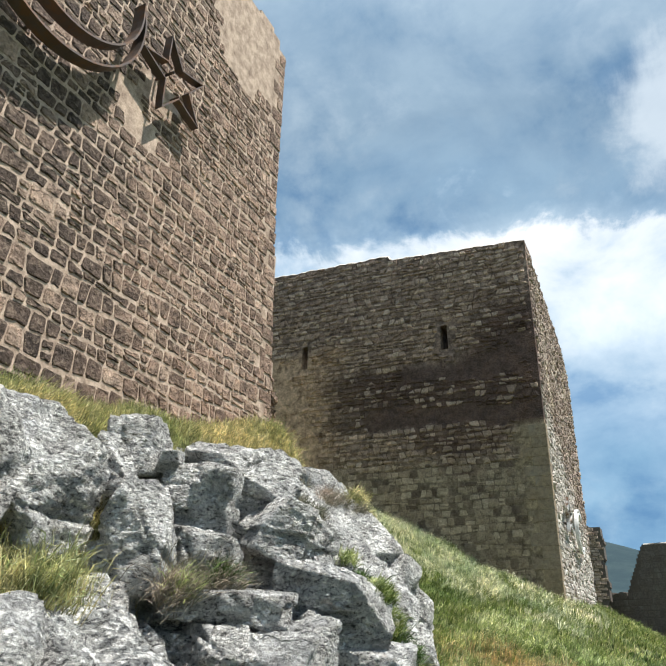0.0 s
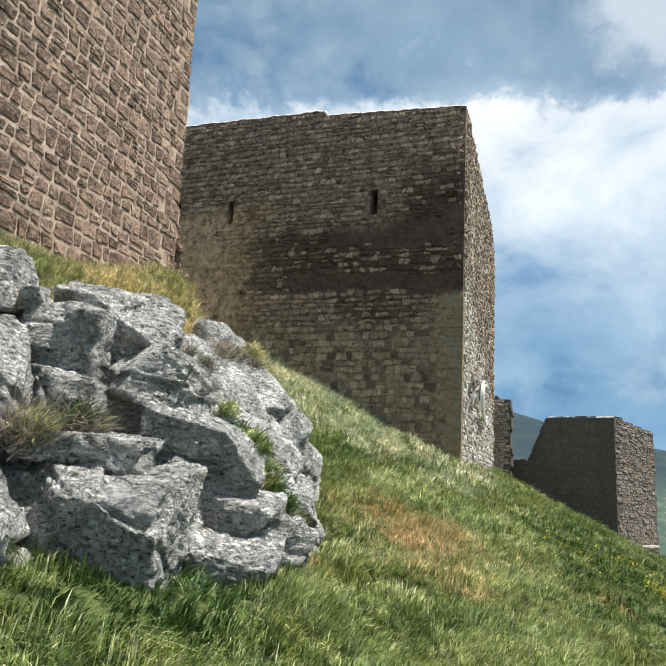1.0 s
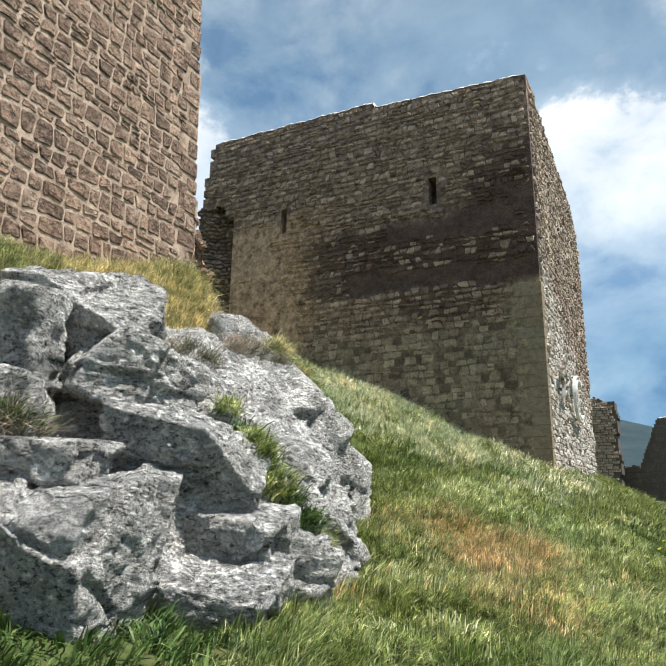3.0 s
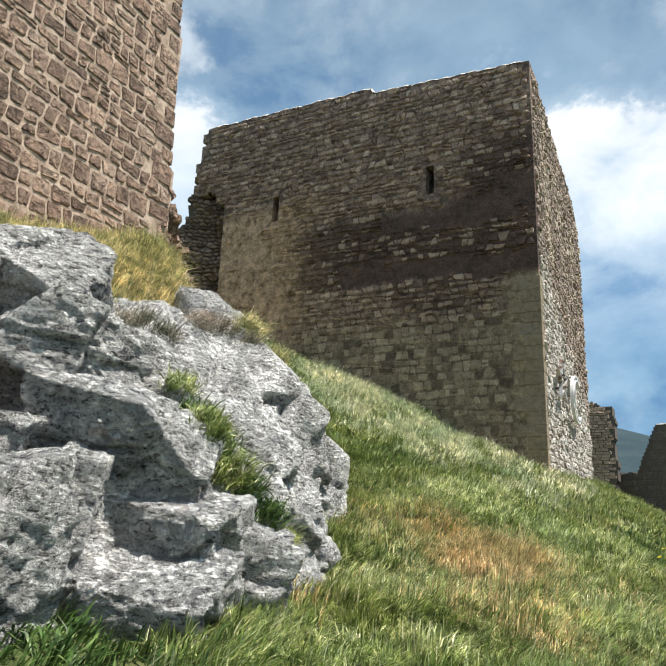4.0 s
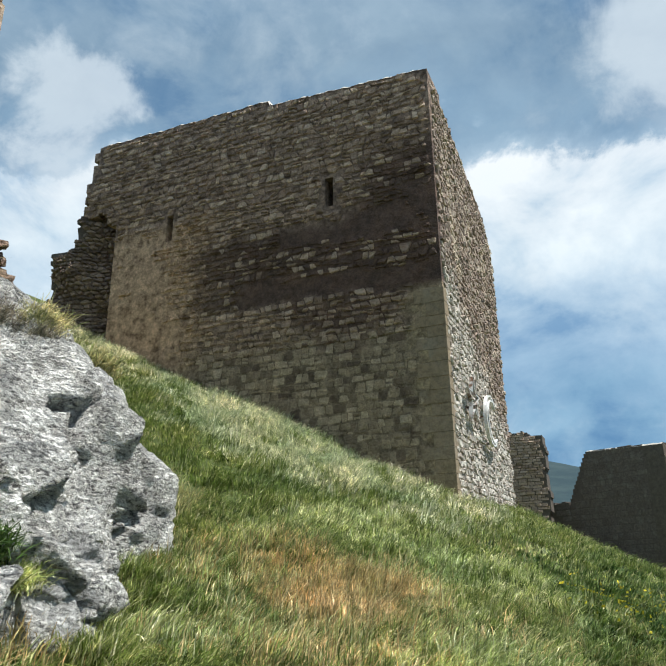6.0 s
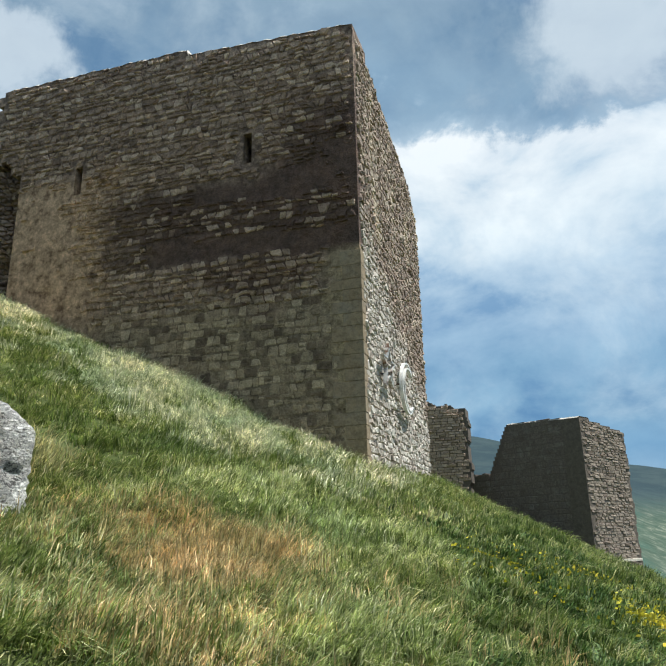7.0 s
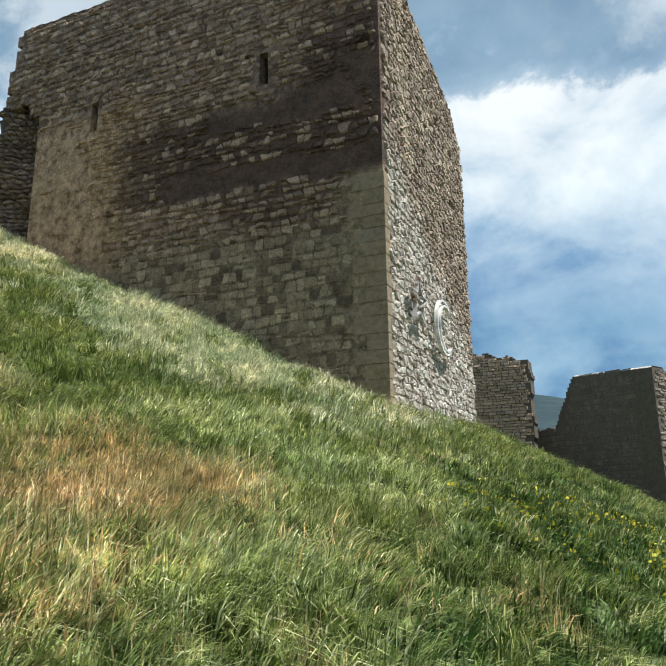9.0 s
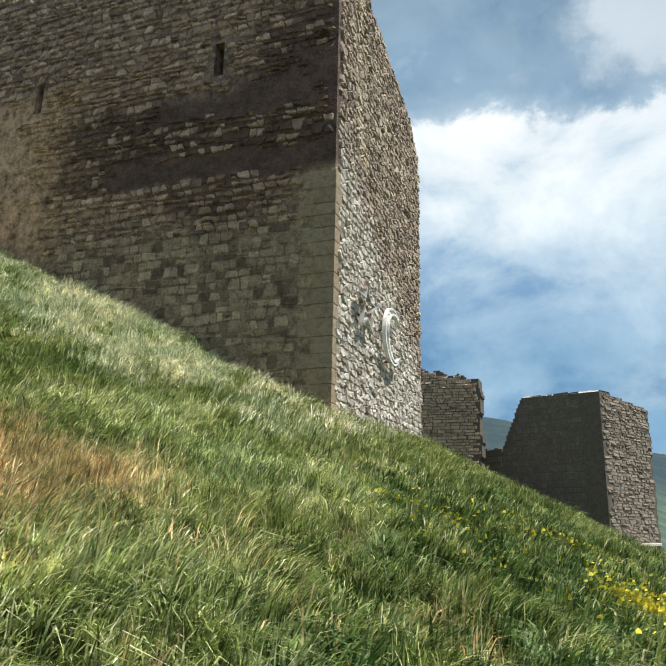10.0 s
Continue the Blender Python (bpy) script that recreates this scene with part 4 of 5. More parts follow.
bmesh.ops.bevel(ledge, geom=ledge.edges[:], offset=0.02, segments=1, affect="EDGES")
ledge.transform(Matrix.Translation((1.12 + 0.52 * 2.55, 49.25 + 0.86 * 2.55, -0.75)) @ Matrix.Rotation(math.atan2(0.86, 0.52), 4, "Z"))
me = bpy.data.meshes.new("string_course")
ledge.to_mesh(me)
ledge.free()
me.materials.append(PALE_TRIM)
ob = new("string_course", me)
ob["label"] = "pale string course"
ob.parent = flank
ob.matrix_parent_inverse = Matrix.Translation(flank.location).inverted()
block_wall("field_wall", "low dark dry stone wall on the slope below", (6.5, 58.0), (1, 0.1), 9.0, (0, 1), 0.8, lambda u: -1.9 - 0.06 * u + 0.25 * math.sin(u * 2.2), -6.0, rnd, STONE_FAR, 0.3)


# ---- rock outcrop ----
def unit_sphere(level):
    bm = bmesh.new()
    bmesh.ops.create_icosphere(bm, subdivisions=level, radius=1.0)
    v = np.array([q.co[:] for q in bm.verts])
    f = np.array([[q.index for q in p.verts] for p in bm.faces])
    bm.free()
    return v / np.linalg.norm(v, axis=1, keepdims=True), f


SPHERE = {n: unit_sphere(n) for n in (4, 5, 6)}
outcrop = thing("rock_outcrop", "weathered grey limestone outcrop split into angular blocks", "rock", (-5.4, 8.0, 0))


def boulder(at, half, seed, turn=(0, 0, 0), cuts=(), planes=9, sharp=90.0, rough=1.0, level=6, parent=outcrop, name="boulder", cell=0.95):
    """Angular block: planes cut it out, then joints split it into ledges and the weather pits its skin."""
    r = np.random.RandomState(seed)
    dirs, faces = SPHERE[level]
    half = np.array(half)
    nrm = r.normal(size=(planes, 3))
    nrm = nrm / np.linalg.norm(nrm, axis=1, keepdims=True)
    dist = np.sqrt(((nrm * half) ** 2).sum(1)) * r.uniform(0.80, 1.02, planes)
    box = np.array([(1, 0, 0), (-1, 0, 0), (0, 1, 0), (0, -1, 0), (0, 0, 1), (0, 0, -1)], dtype=float)
    nrm, dist = np.concatenate([nrm, box]), np.concatenate([dist, np.repeat(half, 2)])
    for c in cuts:
        q = np.array(c[:3], dtype=float)
        nrm, dist = np.concatenate([nrm, [q / np.linalg.norm(q)]]), np.append(dist, c[3])
    t = np.maximum(dirs @ nrm.T, 1e-4) / dist
    rad = 1.0 / (np.sum(t ** sharp, axis=1) ** (1.0 / sharp))
    rot = np.array(Euler([radians(q) for q in turn]).to_matrix())
    out = dirs @ rot.T
    p = (dirs * rad[:, None]) @ rot.T + np.array(at)
    push = np.empty(len(p))

    def level_of(c, q, key):
        h = [math.sin(c.x * a + c.y * b + c.z * e + key) for a, b, e in ((12.9, 78.2, 37.7), (41.3, 17.9, 63.1), (27.1, 54.7, 11.9), (66.7, 9.3, 48.1))]
        rel = q - c
        return 0.8 * h[0] + 0.55 * (h[1] * rel.x + h[2] * rel.y + h[3] * rel.z)

    def facet(w, size, key, soft_edge):
        """Tilted planes, one a block, with a short steep riser between neighbours and a cleft along it."""
        q = w * size
        d, pts = noise.voronoi(q)
        gap = d[1] - d[0]
        own, other = level_of(pts[0], q, key), level_of(pts[1], q, key)
        t = min(1.0, gap / soft_edge)
        t = t * t * (3 - 2 * t)
        return own * (0.5 + 0.5 * t) + other * (0.5 - 0.5 * t), max(0.0, 0.07 - gap) / 0.07

    for i, q in enumerate(p):
        v = Vector(q)
        w = v + 0.07 * noise.noise_vector(v * 2.1)
        w = Vector((w.x, w.y, w.z * 1.25))
        f1, c1 = facet(w, cell, seed, 0.05)
        f2, c2 = facet(w, cell * 2.4, seed + 3, 0.08)
        push[i] = 0.13 * f1 + 0.060 * f2 - 0.16 * c1 - 0.04 * c2 + 0.016 * noise.fractal(v * 3.0, 0.8, 2.2, 6) + 0.018 * noise.fractal(Vector((v.x, v.y * 0.8, v.z * 1.7)) * 9.0, 0.8, 2.1, 4) / max(rough, 0.4)
    p = p + out * (push * rough)[:, None]
    ob = fast_mesh(name, p, faces, ROCK)
    ob.parent = parent
    ob.matrix_parent_inverse = Matrix.Translation(parent.location).inverted()
    return ob


# the mass behind, then the tilted blocks that lie on its face
boulder((-6.95, 7.7, 1.35), (1.75, 0.95, 1.85), 3, (0, 0, 8), ((0.82, -0.1, 0.58, 1.55), (0.3, -0.9, 0.3, 1.05)))
boulder((-6.2, 6.65, 0.6), (1.15, 0.80, 1.05), 4, (0, 0, 14), ((0.8, 0.0, 0.6, 1.2),))
boulder((-5.85, 8.15, 0.45), (1.2, 0.95, 1.2), 5, (0, 0, 6), ((0.85, -0.1, 0.5, 1.22),))
boulder((-5.6, 6.7, 0.0), (0.85, 0.8, 0.75), 24, (0, 0, 10), level=5)
boulder((-6.4, 9.0, 0.72), (1.4, 0.9, 1.95), 25, (0, 0, 0), ((0.8, 0, 0.6, 1.25),), level=5)
boulder((-4.8, 8.9, 0.0), (0.65, 0.6, 0.75), 14, (0, -10, 0), level=5)


def slab_block(at, half, turn, seed, level=5, cuts=()):
    """A tilted joint block: its upper side catches the sun, its front leans out over a cleft."""
    return boulder(at, half, seed, turn, cuts, planes=3, sharp=120.0, rough=0.38, level=level, cell=1.3)


slab_block((-5.84, 7.40, 2.70), (0.76, 0.42, 0.42), (30, 15, 30), 51, 6, ((0.35, -0.3, 0.9, 0.36),))
slab_block((-5.26, 7.67, 1.94), (0.62, 0.50, 0.36), (8, 18, 62), 52, 6)
slab_block((-5.20, 6.45, 1.10), (0.66, 0.50, 0.17), (6, 4, 24), 53)
slab_block((-4.92, 6.34, 0.36), (0.80, 0.50, 0.60), (14, 6, 14), 54, 6, ((0.0, -0.62, 0.78, 0.62),))
slab_block((-4.78, 7.93, 1.22), (0.74, 0.50, 0.46), (24, 14, 34), 55, 6, ((0.6, -0.2, 0.75, 0.55),))
slab_block((-4.37, 8.10, 0.49), (0.52, 0.40, 0.27), (14, 8, 20), 56)
slab_block((-4.69, 7.32, 0.62), (0.21, 0.30, 0.44), (5, 12, 40), 57)
slab_block((-4.26, 7.60, 0.05), (0.68, 0.48, 0.24), (26, 10, 24), 58, 6)
slab_block((-4.17, 8.86, 0.11), (0.32, 0.40, 0.47), (8, 22, 50), 59)
slab_block((-6.01, 6.75, 2.28), (0.55, 0.50, 0.45), (12, 8, 20), 60)
slab_block((-5.82, 6.57, 1.57), (0.50, 0.50, 0.32), (6, 5, 35), 61)
# the long rounded back towards the towers
boulder((-6.1, 9.75, 0.8), (2.15, 1.65, 2.45), 7, (0, 0, 0), ((0.9, 0.2, 0.35, 1.72), (0.75, 0, 0.66, 1.55), (0.5, 0, 0.86, 2.05), (0.5, 0.8, 0.3, 1.55), (0.3, -0.9, 0.3, 1.7)))
boulder((-6.5, 11.4, 1.6), (1.5, 1.1, 1.95), 9, (0, 0, -8), ((0.7, 0.3, 0.65, 1.35), (0.5, 0.8, 0.3, 1.1)))
boulder((-4.78, 10.25, 0.30), (0.80, 0.65, 0.85), 27, (0, 0, 0), ((0.8, 0.3, 0.5, 0.78),), planes=6, rough=0.6, level=6)
boulder((-5.98, 11.45, 1.02), (1.0, 0.85, 1.30), 37, (0, 0, -6), ((0.45, -0.4, -0.8, 0.85), (0.6, 0.2, 0.77, 1.15)), planes=4, rough=0.6, level=6)
boulder((-7.8, 12.3, 2.3), (1.2, 1.1, 1.4), 12, (0, 0, -14), ((0.5, 0.4, 0.75, 1.3),), level=5)
# blocks at the near end, split by dark clefts
boulder((-5.83, 5.55, 1.70), (0.33, 0.34, 0.62), 15, (4, -10, 22), ((0.75, -0.3, 0.25, 0.28), (0.2, -0.9, -0.1, 0.27)), planes=4, rough=0.28, level=5)
boulder((-6.58, 5.50, 2.15), (0.19, 0.20, 0.56), 17, (-3, -6, 10), planes=3, rough=0.22, level=5)
boulder((-6.36, 5.68, 2.36), (0.22, 0.21, 0.50), 16, (6, 6, 30), ((0.7, -0.3, 0.6, 0.24),), planes=3, rough=0.22, level=5)
boulder((-6.38, 6.10, 2.80), (0.34, 0.27, 0.33), 29, (0, -8, 40), ((0.7, -0.5, -0.1, 0.24),), planes=5, rough=0.25, level=5)
boulder((-5.98, 6.15, 2.62), (0.16, 0.15, 0.14), 33, (10, 0, 20), planes=5, rough=0.15, level=5)
boulder((-5.95, 6.30, 2.30), (0.22, 0.18, 0.30), 34, (0, 12, 50), planes=5, rough=0.2, level=5)
boulder((-6.72, 4.80, 1.95), (0.78, 0.66, 0.95), 18, (0, 0, -8), ((0.8, -0.1, 0.6, 0.90),), planes=5, rough=0.45)
boulder((-6.9, 3.6, 1.7), (0.9, 0.8, 1.1), 35, (0, 0, 12), rough=0.6, level=5)
boulder((-6.65, 5.55, 1.15), (0.55, 0.5, 0.62), 36, (0, 0, 30), rough=0.4, level=5)
boulder((-7.15, 5.05, 2.75), (0.30, 0.30, 0.28), 30, (0, 0, 25), rough=0.3, level=5)
boulder((-5.75, 5.1, 0.2), (0.85, 0.85, 0.95), 19, (0, 0, 0), ((0.8, 0, 0.6, 0.8),), level=5)
boulder((-5.3, 3.9, 0.2), (0.9, 0.85, 0.85), 21, (0, 0, 16), ((0.6, 0, 0.8, 0.75),), level=5)
boulder((-7.3, 6.2, 1.7), (0.75, 1.2, 1.1), 22, (0, 0, 0), level=5)
boulder((-7.2, 2.4, 1.5), (1.1, 1.2, 1.3), 23, (0, 0, 0), level=5)


# ---- grass ----
def blades(name, count, box, keep_at, high, wide, mat, seed, bend=(0.8, 0.3), label="", lift=0.0, per=14, spread=0.10, bowed=False):
    """Grass in tufts of curved blades with two joints, swept by the wind down the slope."""
    r = np.random.RandomState(seed)
    tufts = count // per
    tx = r.uniform(box[0], box[1], tufts)
    ty = r.uniform(box[2], box[3], tufts)
    ok = keep_at(tx, ty, r)
    tx, ty = tx[ok], ty[ok]
    t = len(tx)
    grow = r.uniform(0.45, 1.5, t) * (1.0 + 0.25 * wave(tx, ty, 2.3))
    gust = 0.1 + 0.8 * np.sin(tx * 0.9 + 1.3 * np.sin(ty * 0.7)) * np.cos(ty * 0.8) + r.normal(0, 0.9, t)
    sway = np.clip(bend[0] + bend[1] * r.normal(0, 1, t), 0.05, 1.3)
    tx, ty, grow, gust, sway = (np.repeat(q, per) for q in (tx, ty, grow, gust, sway))
    m = len(tx)
    x, y = tx + r.normal(0, spread, m), ty + r.normal(0, spread, m)
    z = ground(x, y) - 0.03 + lift
    h = high * grow * r.uniform(0.6, 1.2, m)
    w = wide * r.uniform(0.6, 1.4, m)
    wind = gust + r.normal(0, 0.38, m)
    lean = np.clip(sway + r.normal(0, 0.2, m), 0.05, 1.35)
    dxy = np.stack([np.cos(wind), np.sin(wind)], 1)
    face = wind + np.pi / 2 + r.normal(0, 0.7, m)
    side = np.stack([np.cos(face), np.sin(face), np.zeros(m)], 1) * (w / 2)[:, None]
    base = np.stack([x, y, z], 1)

    def along(q):
        """The blade's arc: upright at the root, bowed over towards its tip."""
        return base + np.concatenate([dxy * (h * lean * 0.95 * q ** 1.9)[:, None], (h * (q - 0.46 * lean ** 1.5 * q ** 2.6))[:, None]], 1)

    if bowed:
        low_mid, high_mid, tip = along(0.45), along(0.78), along(1.0)
        verts = np.stack([base - side, base + side, low_mid + side * 0.95, low_mid - side * 0.95, high_mid + side * 0.7, high_mid - side * 0.7, tip], 1).reshape(-1, 3)
        tris = np.array([[0, 1, 2], [0, 2, 3], [3, 2, 4], [3, 4, 5], [5, 4, 6]])[None] + np.arange(m)[:, None, None] * 7
    else:
        mid, tip = along(0.62), along(1.0)
        verts = np.stack([base - side, base + side, mid + side * 0.85, mid - side * 0.85, tip], 1).reshape(-1, 3)
        tris = np.array([[0, 1, 2], [0, 2, 3], [3, 2, 4]])[None] + np.arange(m)[:, None, None] * 5
    tris = tris.reshape(-1, 3)
    ob = fast_mesh(name, verts, tris, mat)
    return tagged(ob, label, "grass", kind="stuff")


def wave(x, y, s):
    return np.sin(x * 1.1 * s + 2.1 * np.sin(y * 0.63 * s + s)) * np.sin(y * 0.9 * s + 1.7 * np.sin(x * 0.71 * s))


def free(x, y):
    """Open ground: clear of the towers and of the bare hollow on the slope."""
    inside1 = (x < T1X + 0.05) & (y < T1Y + 0.1)
    inside2 = (x < T2X + 0.05) & (y > T2Y - 0.05) & (y < T2Y + T2L + 1)
    hollow = ((x + 3.52) / 0.11) ** 2 + ((y - 12.3) / 0.28) ** 2 < 1
    return ~(inside1 | inside2 | hollow)


def dry(x, y):
    """How dry: the russet patch on the slope."""
    a = np.exp(-(((x + 3.15) / 0.72) ** 2 + ((y - 12.9) / 1.1) ** 2))
    b = np.exp(-(((x + 4.3) / 0.55) ** 2 + ((y - 13.0) / 0.9) ** 2))
    c = np.exp(-(((x + 2.5) / 0.6) ** 2 + ((y - 10.9) / 0.7) ** 2))
    return np.clip(1.4 * a + 0.6 * b + 0.4 * c + 0.10 * wave(x, y, 1.9), 0, 1)


def terrace_at(x, y):
    return ease((-x - 5.6) / 1.0) * (1 - ease((y - 12.5) / 3))


def crest(x, y):
    """Pale seeding grass along the upper edge of the slope, whitened for its glint."""
    edge = ease((y - 15.2 + 0.35 * (x + 4)) / 4.0)
    amount = 0.30 * ease((-x - 2.4) / 2) + 1.0 * ease((-x - 4.6) / 2.5)
    return np.clip(edge * amount * (0.62 + 0.5 * wave(x, y, 1.1) + 0.6 * wave(x, y, 3.1) + 0.5 * wave(x, y, 6.7)), 0, 1)


def bleached(x, y):
    a = np.exp(-(((x + 1.7) / 1.1) ** 2 + ((y - 12.0) / 1.1) ** 2))
    return np.clip((1.0 * a + 0.36 + 0.4 * wave(x, y, 1.3) + 0.3 * wave(x, y, 3.3)) * (0.25 + 0.75 * ease((0.8 - x) / 2.2)), 0, 1)


def herb(x, y):
    """Dark leafy weeds: at the foot of the rocks and in a few spots."""
    a = np.exp(-(((x + 4.0) / 0.75) ** 2 + ((y - 6.2) / 1.7) ** 2))
    b = np.exp(-(((x + 0.5) / 0.6) ** 2 + ((y - 12.6) / 0.7) ** 2))
    c = np.exp(-(((x + 1.2) / 1.2) ** 2 + ((y - 18.3) / 1.6) ** 2))
    d = ease((x + 2.4) / 2.4) * ease((y - 11.8) / 3) * (0.70 + 0.4 * wave(x, y, 1.6) + 0.3 * wave(x, y, 4.3))
    e = np.exp(-(((x + 3.55) / 0.16) ** 2 + ((y - 12.3) / 0.22) ** 2))
    return np.clip(1.6 * a + 0.8 * b + 0.6 * c + d + e, 0, 1)


blades("grass_green", 300000, (-6.2, 2.6, 3.5, 15), lambda x, y, r: free(x, y) & (r.rand(len(x)) > dry(x, y) * 0.85) & (r.rand(len(x)) > terrace_at(x, y) * 0.7) & (r.rand(len(x)) > 0.97 * herb(x, y)), 0.20, 0.009, GREEN, 1, label="long green wind-blown hillside grass", per=44, spread=0.07, bowed=True)
blades("grass_green", 330000, (-15, 4.5, 15, 34), lambda x, y, r: free(x, y) & (r.rand(len(x)) > 0.7 * crest(x, y)) & (r.rand(len(x)) > 0.5 * herb(x, y)), 0.22, 0.014, GREEN, 2, label="long green hillside grass below the towers", per=40, spread=0.10)
blades("grass_green", 80000, (-8, 13, 34, 62), lambda x, y, r: free(x, y), 0.34, 0.05, GREEN, 3, label="green grass on the far side of the slope")
blades("grass_seeding", 420000, (-17, 0, 12, 24), lambda x, y, r: free(x, y) & (r.rand(len(x)) < 1.2 * crest(x, y)), 0.27, 0.012, SILVER, 4, (0.75, 0.3), "pale seeding grass with glint and backlight in its colour", per=34, spread=0.10)
blades("grass_bleached", 260000, (-5, 3.5, 4, 17), lambda x, y, r: free(x, y) & (r.rand(len(x)) < bleached(x, y) * (1 - herb(x, y)) * (1 - dry(x, y))), 0.24, 0.010, OLIVE, 5, (0.75, 0.3), "bleached olive grass in drifts", per=30, spread=0.09)
blades("grass_russet", 150000, (-6, 0, 9, 16), lambda x, y, r: free(x, y) & (r.rand(len(x)) < dry(x, y) * 0.9), 0.24, 0.010, RUSSET, 6, (0.6, 0.3), "russet dry grass patch on the slope")
blades("grass_straw", 170000, (-8.0, -5.4, 2.0, 14.5), lambda x, y, r: free(x, y) & (r.rand(len(x)) < terrace_at(x, y)), 0.27, 0.013, STRAW, 7, (0.6, 0.3), "dry yellow grass on the terrace below the tower")
blades("grass_green", 60000, (-6, 9, -7, 16), lambda x, y, r: (y < 3.5) | (x > 2.6), 0.26, 0.03, GREEN, 10, label="green hillside grass around the climb")
blades("herbs", 330000, (-6, 7, 4, 30), lambda x, y, r: free(x, y) & (r.rand(len(x)) < herb(x, y)), 0.17, 0.019, DARKLEAF, 9, (0.8, 0.3), "dark green leafy weeds among the grass", per=20, spread=0.07)
blades("flowers_yellow", 90000, (-1.2, 6, 15, 18.5), lambda x, y, r: r.rand(len(x)) < np.clip(np.exp(-(((y - 16.6 - 0.15 * wave(x, y, 2)) / 0.5) ** 2)) * ease((x - 0.3) / 2.4) + 0.015, 0, 1) * 0.8, 0.035, 0.034, YELLOW, 8, (0.6, 0.3), "drift of small yellow wild flowers", lift=0.27, per=4, spread=0.16)

# ---- plants rooted in the clefts of the rock ----
bpy.context.view_layer.update()
deps = bpy.context.evaluated_depsgraph_get()
rocks = [o for o in scene.objects if o.name.startswith("boulder")]


def on_rock(x, y, z):
    """The rock's face at that height, met from the open side."""
    best = None
    for o in rocks:
        hit, place, nrm, _ = o.ray_cast(o.matrix_world.inverted() @ Vector((x + 3.25, y - 3.75, z + 0.25)), Vector((-0.65, 0.75, -0.05)).normalized())
        if hit:
            place = o.matrix_world @ place
            if best is None or place.x - place.y > best.x - best.y:
                best = place
    return best if best is not None else Vector((x, y, z))


def cushion(name, label, at, count, reach, mat, seed, up=0.55, droop=0.3, width=0.012, category="plant"):
    """A bush of thin stems that spread from one root."""
    r = np.random.RandomState(seed)
    root = np.array(on_rock(*at)) - np.array((0.05, 0, 0.02))
    a = r.uniform(0, 2 * np.pi, count)
    tilt = r.uniform(0.1, 1.0, count)
    length = reach * r.uniform(0.45, 1.1, count)
    base = root + r.normal(0, reach * 0.42, (count, 3)) * np.array((0.5, 1.0, 0.5))
    out = np.stack([np.cos(a) * tilt + 0.35, np.sin(a) * tilt, up * np.ones(count)], 1)
    out /= np.linalg.norm(out, axis=1, keepdims=True)
    mid = base + out * (length * 0.55)[:, None]
    tip = base + out * length[:, None] + r.normal(0, 0.12 * reach, (count, 3)) - np.array((0, 0, 1)) * (droop * length * tilt)[:, None]
    side = r.normal(0, 1, (count, 3))
    side = side / np.linalg.norm(side, axis=1, keepdims=True) * width * 0.5
    verts = np.stack([base - side, base + side, mid + side, mid - side, tip], 1).reshape(-1, 3)
    k = np.arange(count)[:, None, None] * 5
    tris = (np.array([[0, 1, 2], [0, 2, 3], [3, 2, 4]])[None] + k).reshape(-1, 3)
    return tagged(fast_mesh(name, verts, tris, mat), label, category, kind="stuff" if "tuft" in name else "")


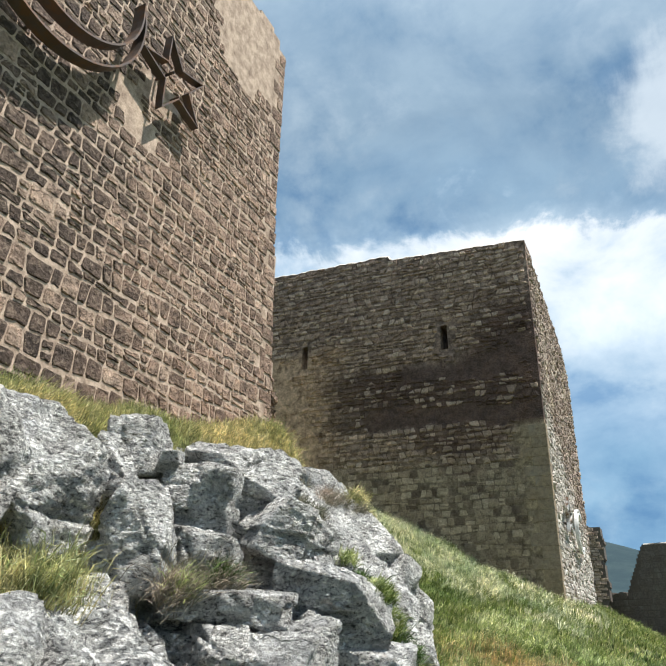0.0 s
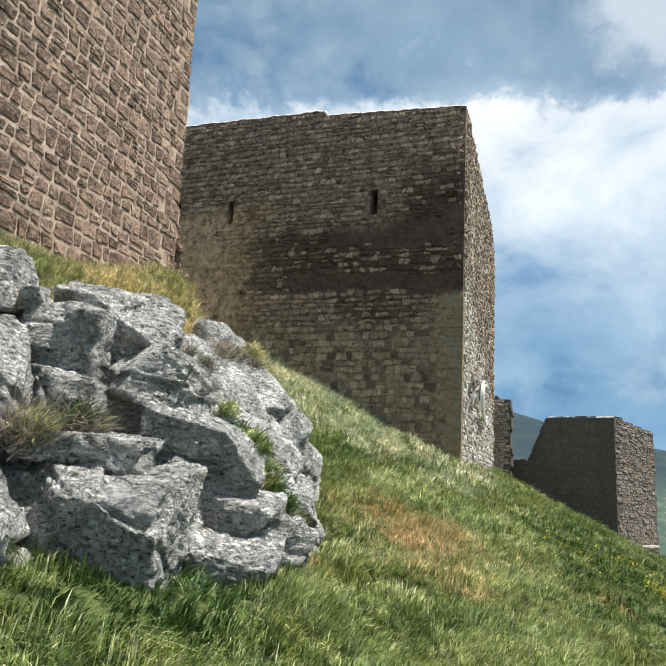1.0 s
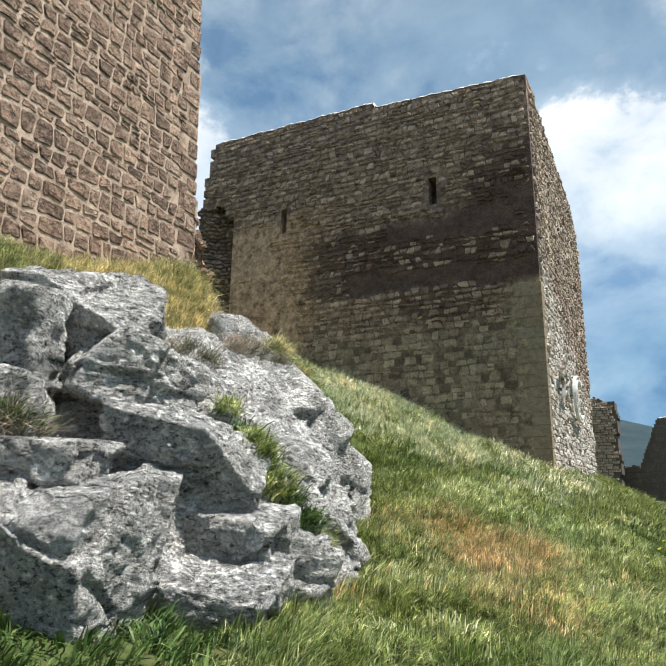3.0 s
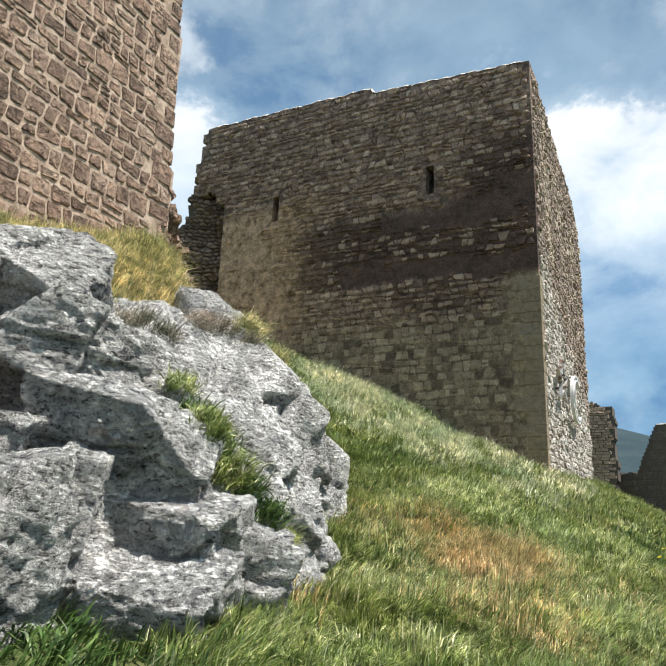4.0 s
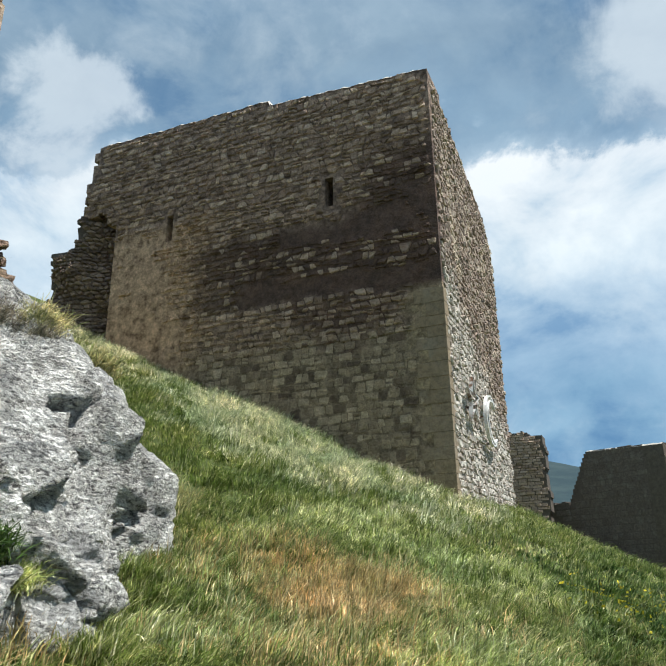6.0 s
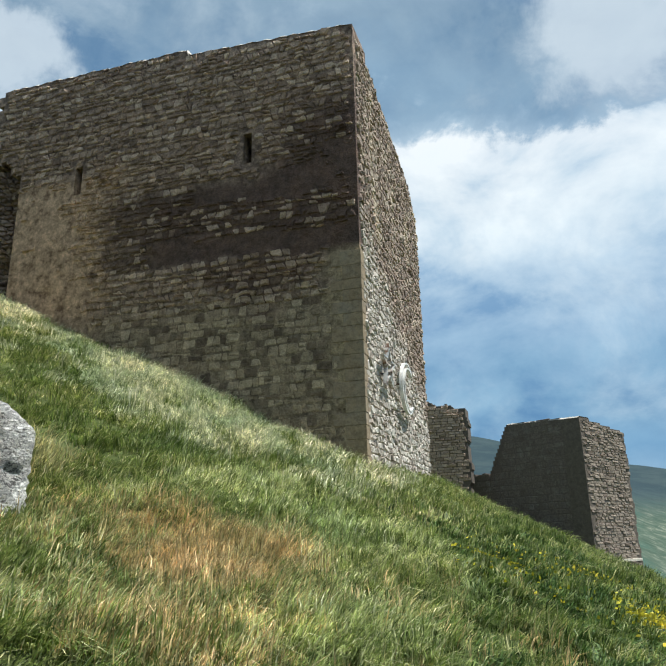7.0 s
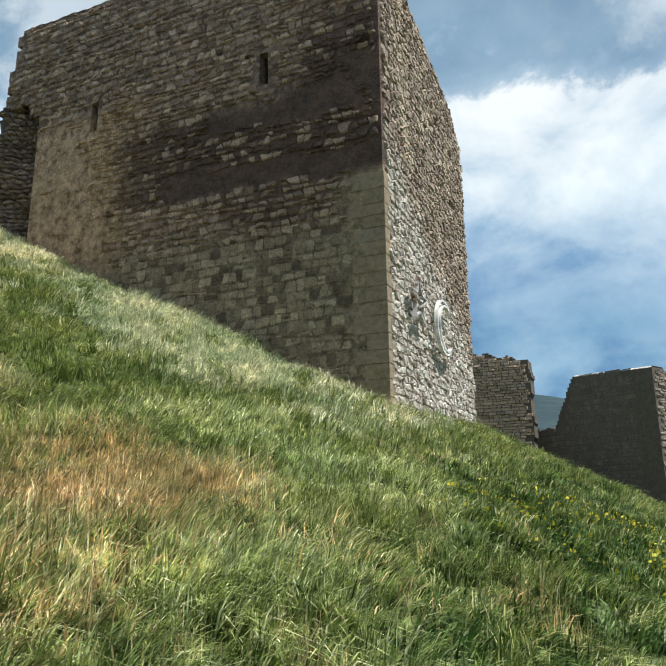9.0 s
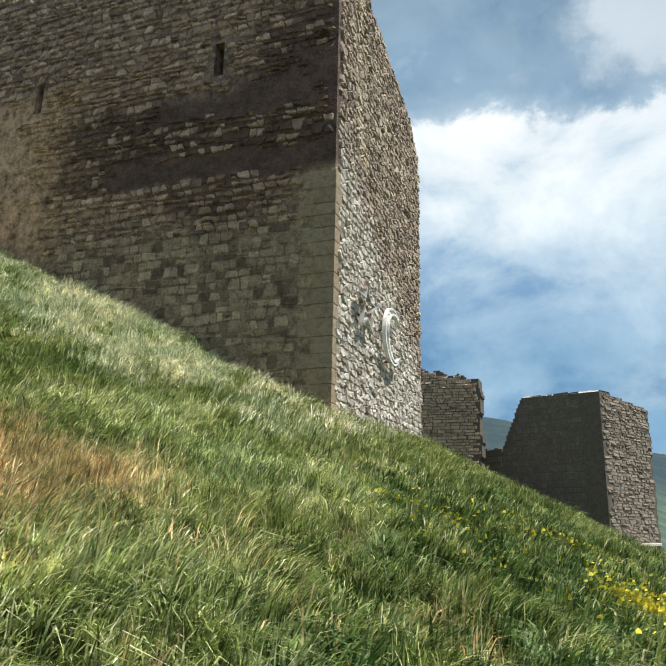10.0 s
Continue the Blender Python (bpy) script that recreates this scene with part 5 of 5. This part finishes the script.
cushion("dry_bush", "grey dead bush in a cleft of the rock", (-5.1, 5.5, 1.2), 900, 0.42, TWIG, 31, width=0.007)
cushion("green_bush", "low green bush growing from the rock", (-5.1, 5.6, 1.25), 350, 0.26, OLIVE, 32, width=0.011)
cushion("grass_tuft", "tall dry yellow grass tuft among boulders", (-5.3, 4.1, 1.0), 1100, 0.45, STRAW, 33, 1.2, 0.5, 0.009)
for n0, (x, y, z, mat, size) in enumerate(((-4.75, 8.52, 1.78, OLIVE, 0.15), (-4.75, 8.74, 1.47, DARKLEAF, 0.18), (-4.75, 8.86, 1.35, OLIVE, 0.16), (-4.75, 8.99, 1.23, GREEN, 0.20), (-4.75, 9.12, 1.12, DARKLEAF, 0.22), (-4.75, 9.25, 1.02, OLIVE, 0.22), (-4.75, 9.42, 0.91, GREEN, 0.22), (-4.75, 9.59, 0.80, DARKLEAF, 0.20), (-4.75, 9.95, 0.60, DARKLEAF, 0.18), (-4.75, 10.29, 0.37, OLIVE, 0.16))):
    cushion("grass_tuft", "low green weeds growing along a rock cleft", (x, y, z), 560, size * 1.25, mat, 50 + n0, 0.7, 0.4, 0.011)
for n0, (x, y, z, size) in enumerate(((-5.7, 8.56, 2.66, 0.22), (-5.7, 8.90, 2.62, 0.26), (-5.7, 9.28, 2.48, 0.26), (-5.7, 9.79, 2.85, 0.24), (-5.7, 9.98, 3.05, 0.24), (-5.7, 10.31, 2.95, 0.26), (-5.7, 10.91, 2.80, 0.22))):
    cushion("dry_bush", "brown grey dead twigs on the rock", (x, y, z), 420, size, TWIG, 60 + n0, width=0.006)
cushion("dry_bush", "faded dry bush along the rock ridge", (-6.0, 11.2, 3.0), 600, 0.30, STRAW, 39, width=0.009)
cushion("green_bush", "straggly grey green bush on the rock ledge", (-4.9, 6.0, 1.40), 380, 0.26, DARKLEAF, 40, width=0.012)
cushion("dry_bush", "thin grey twigs over the rock ledge", (-4.9, 6.0, 1.3), 900, 0.36, TWIG, 41, width=0.007)
cushion("grass_tuft", "dry grass tuft along the rock ridge", (-6.3, 12.4, 3.0), 700, 0.30, STRAW, 42, 0.9, 0.4, 0.016)

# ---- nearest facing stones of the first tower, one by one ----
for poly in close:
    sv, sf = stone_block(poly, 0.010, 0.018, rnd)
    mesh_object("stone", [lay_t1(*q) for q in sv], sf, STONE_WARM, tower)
for poly in close_keep:
    sv, sf = stone_block(poly, 0.009, 0.04, rnd, 0.18)
    mesh_object("stone", [lay_t2(*q) for q in sv], sf, STAINED, keep)
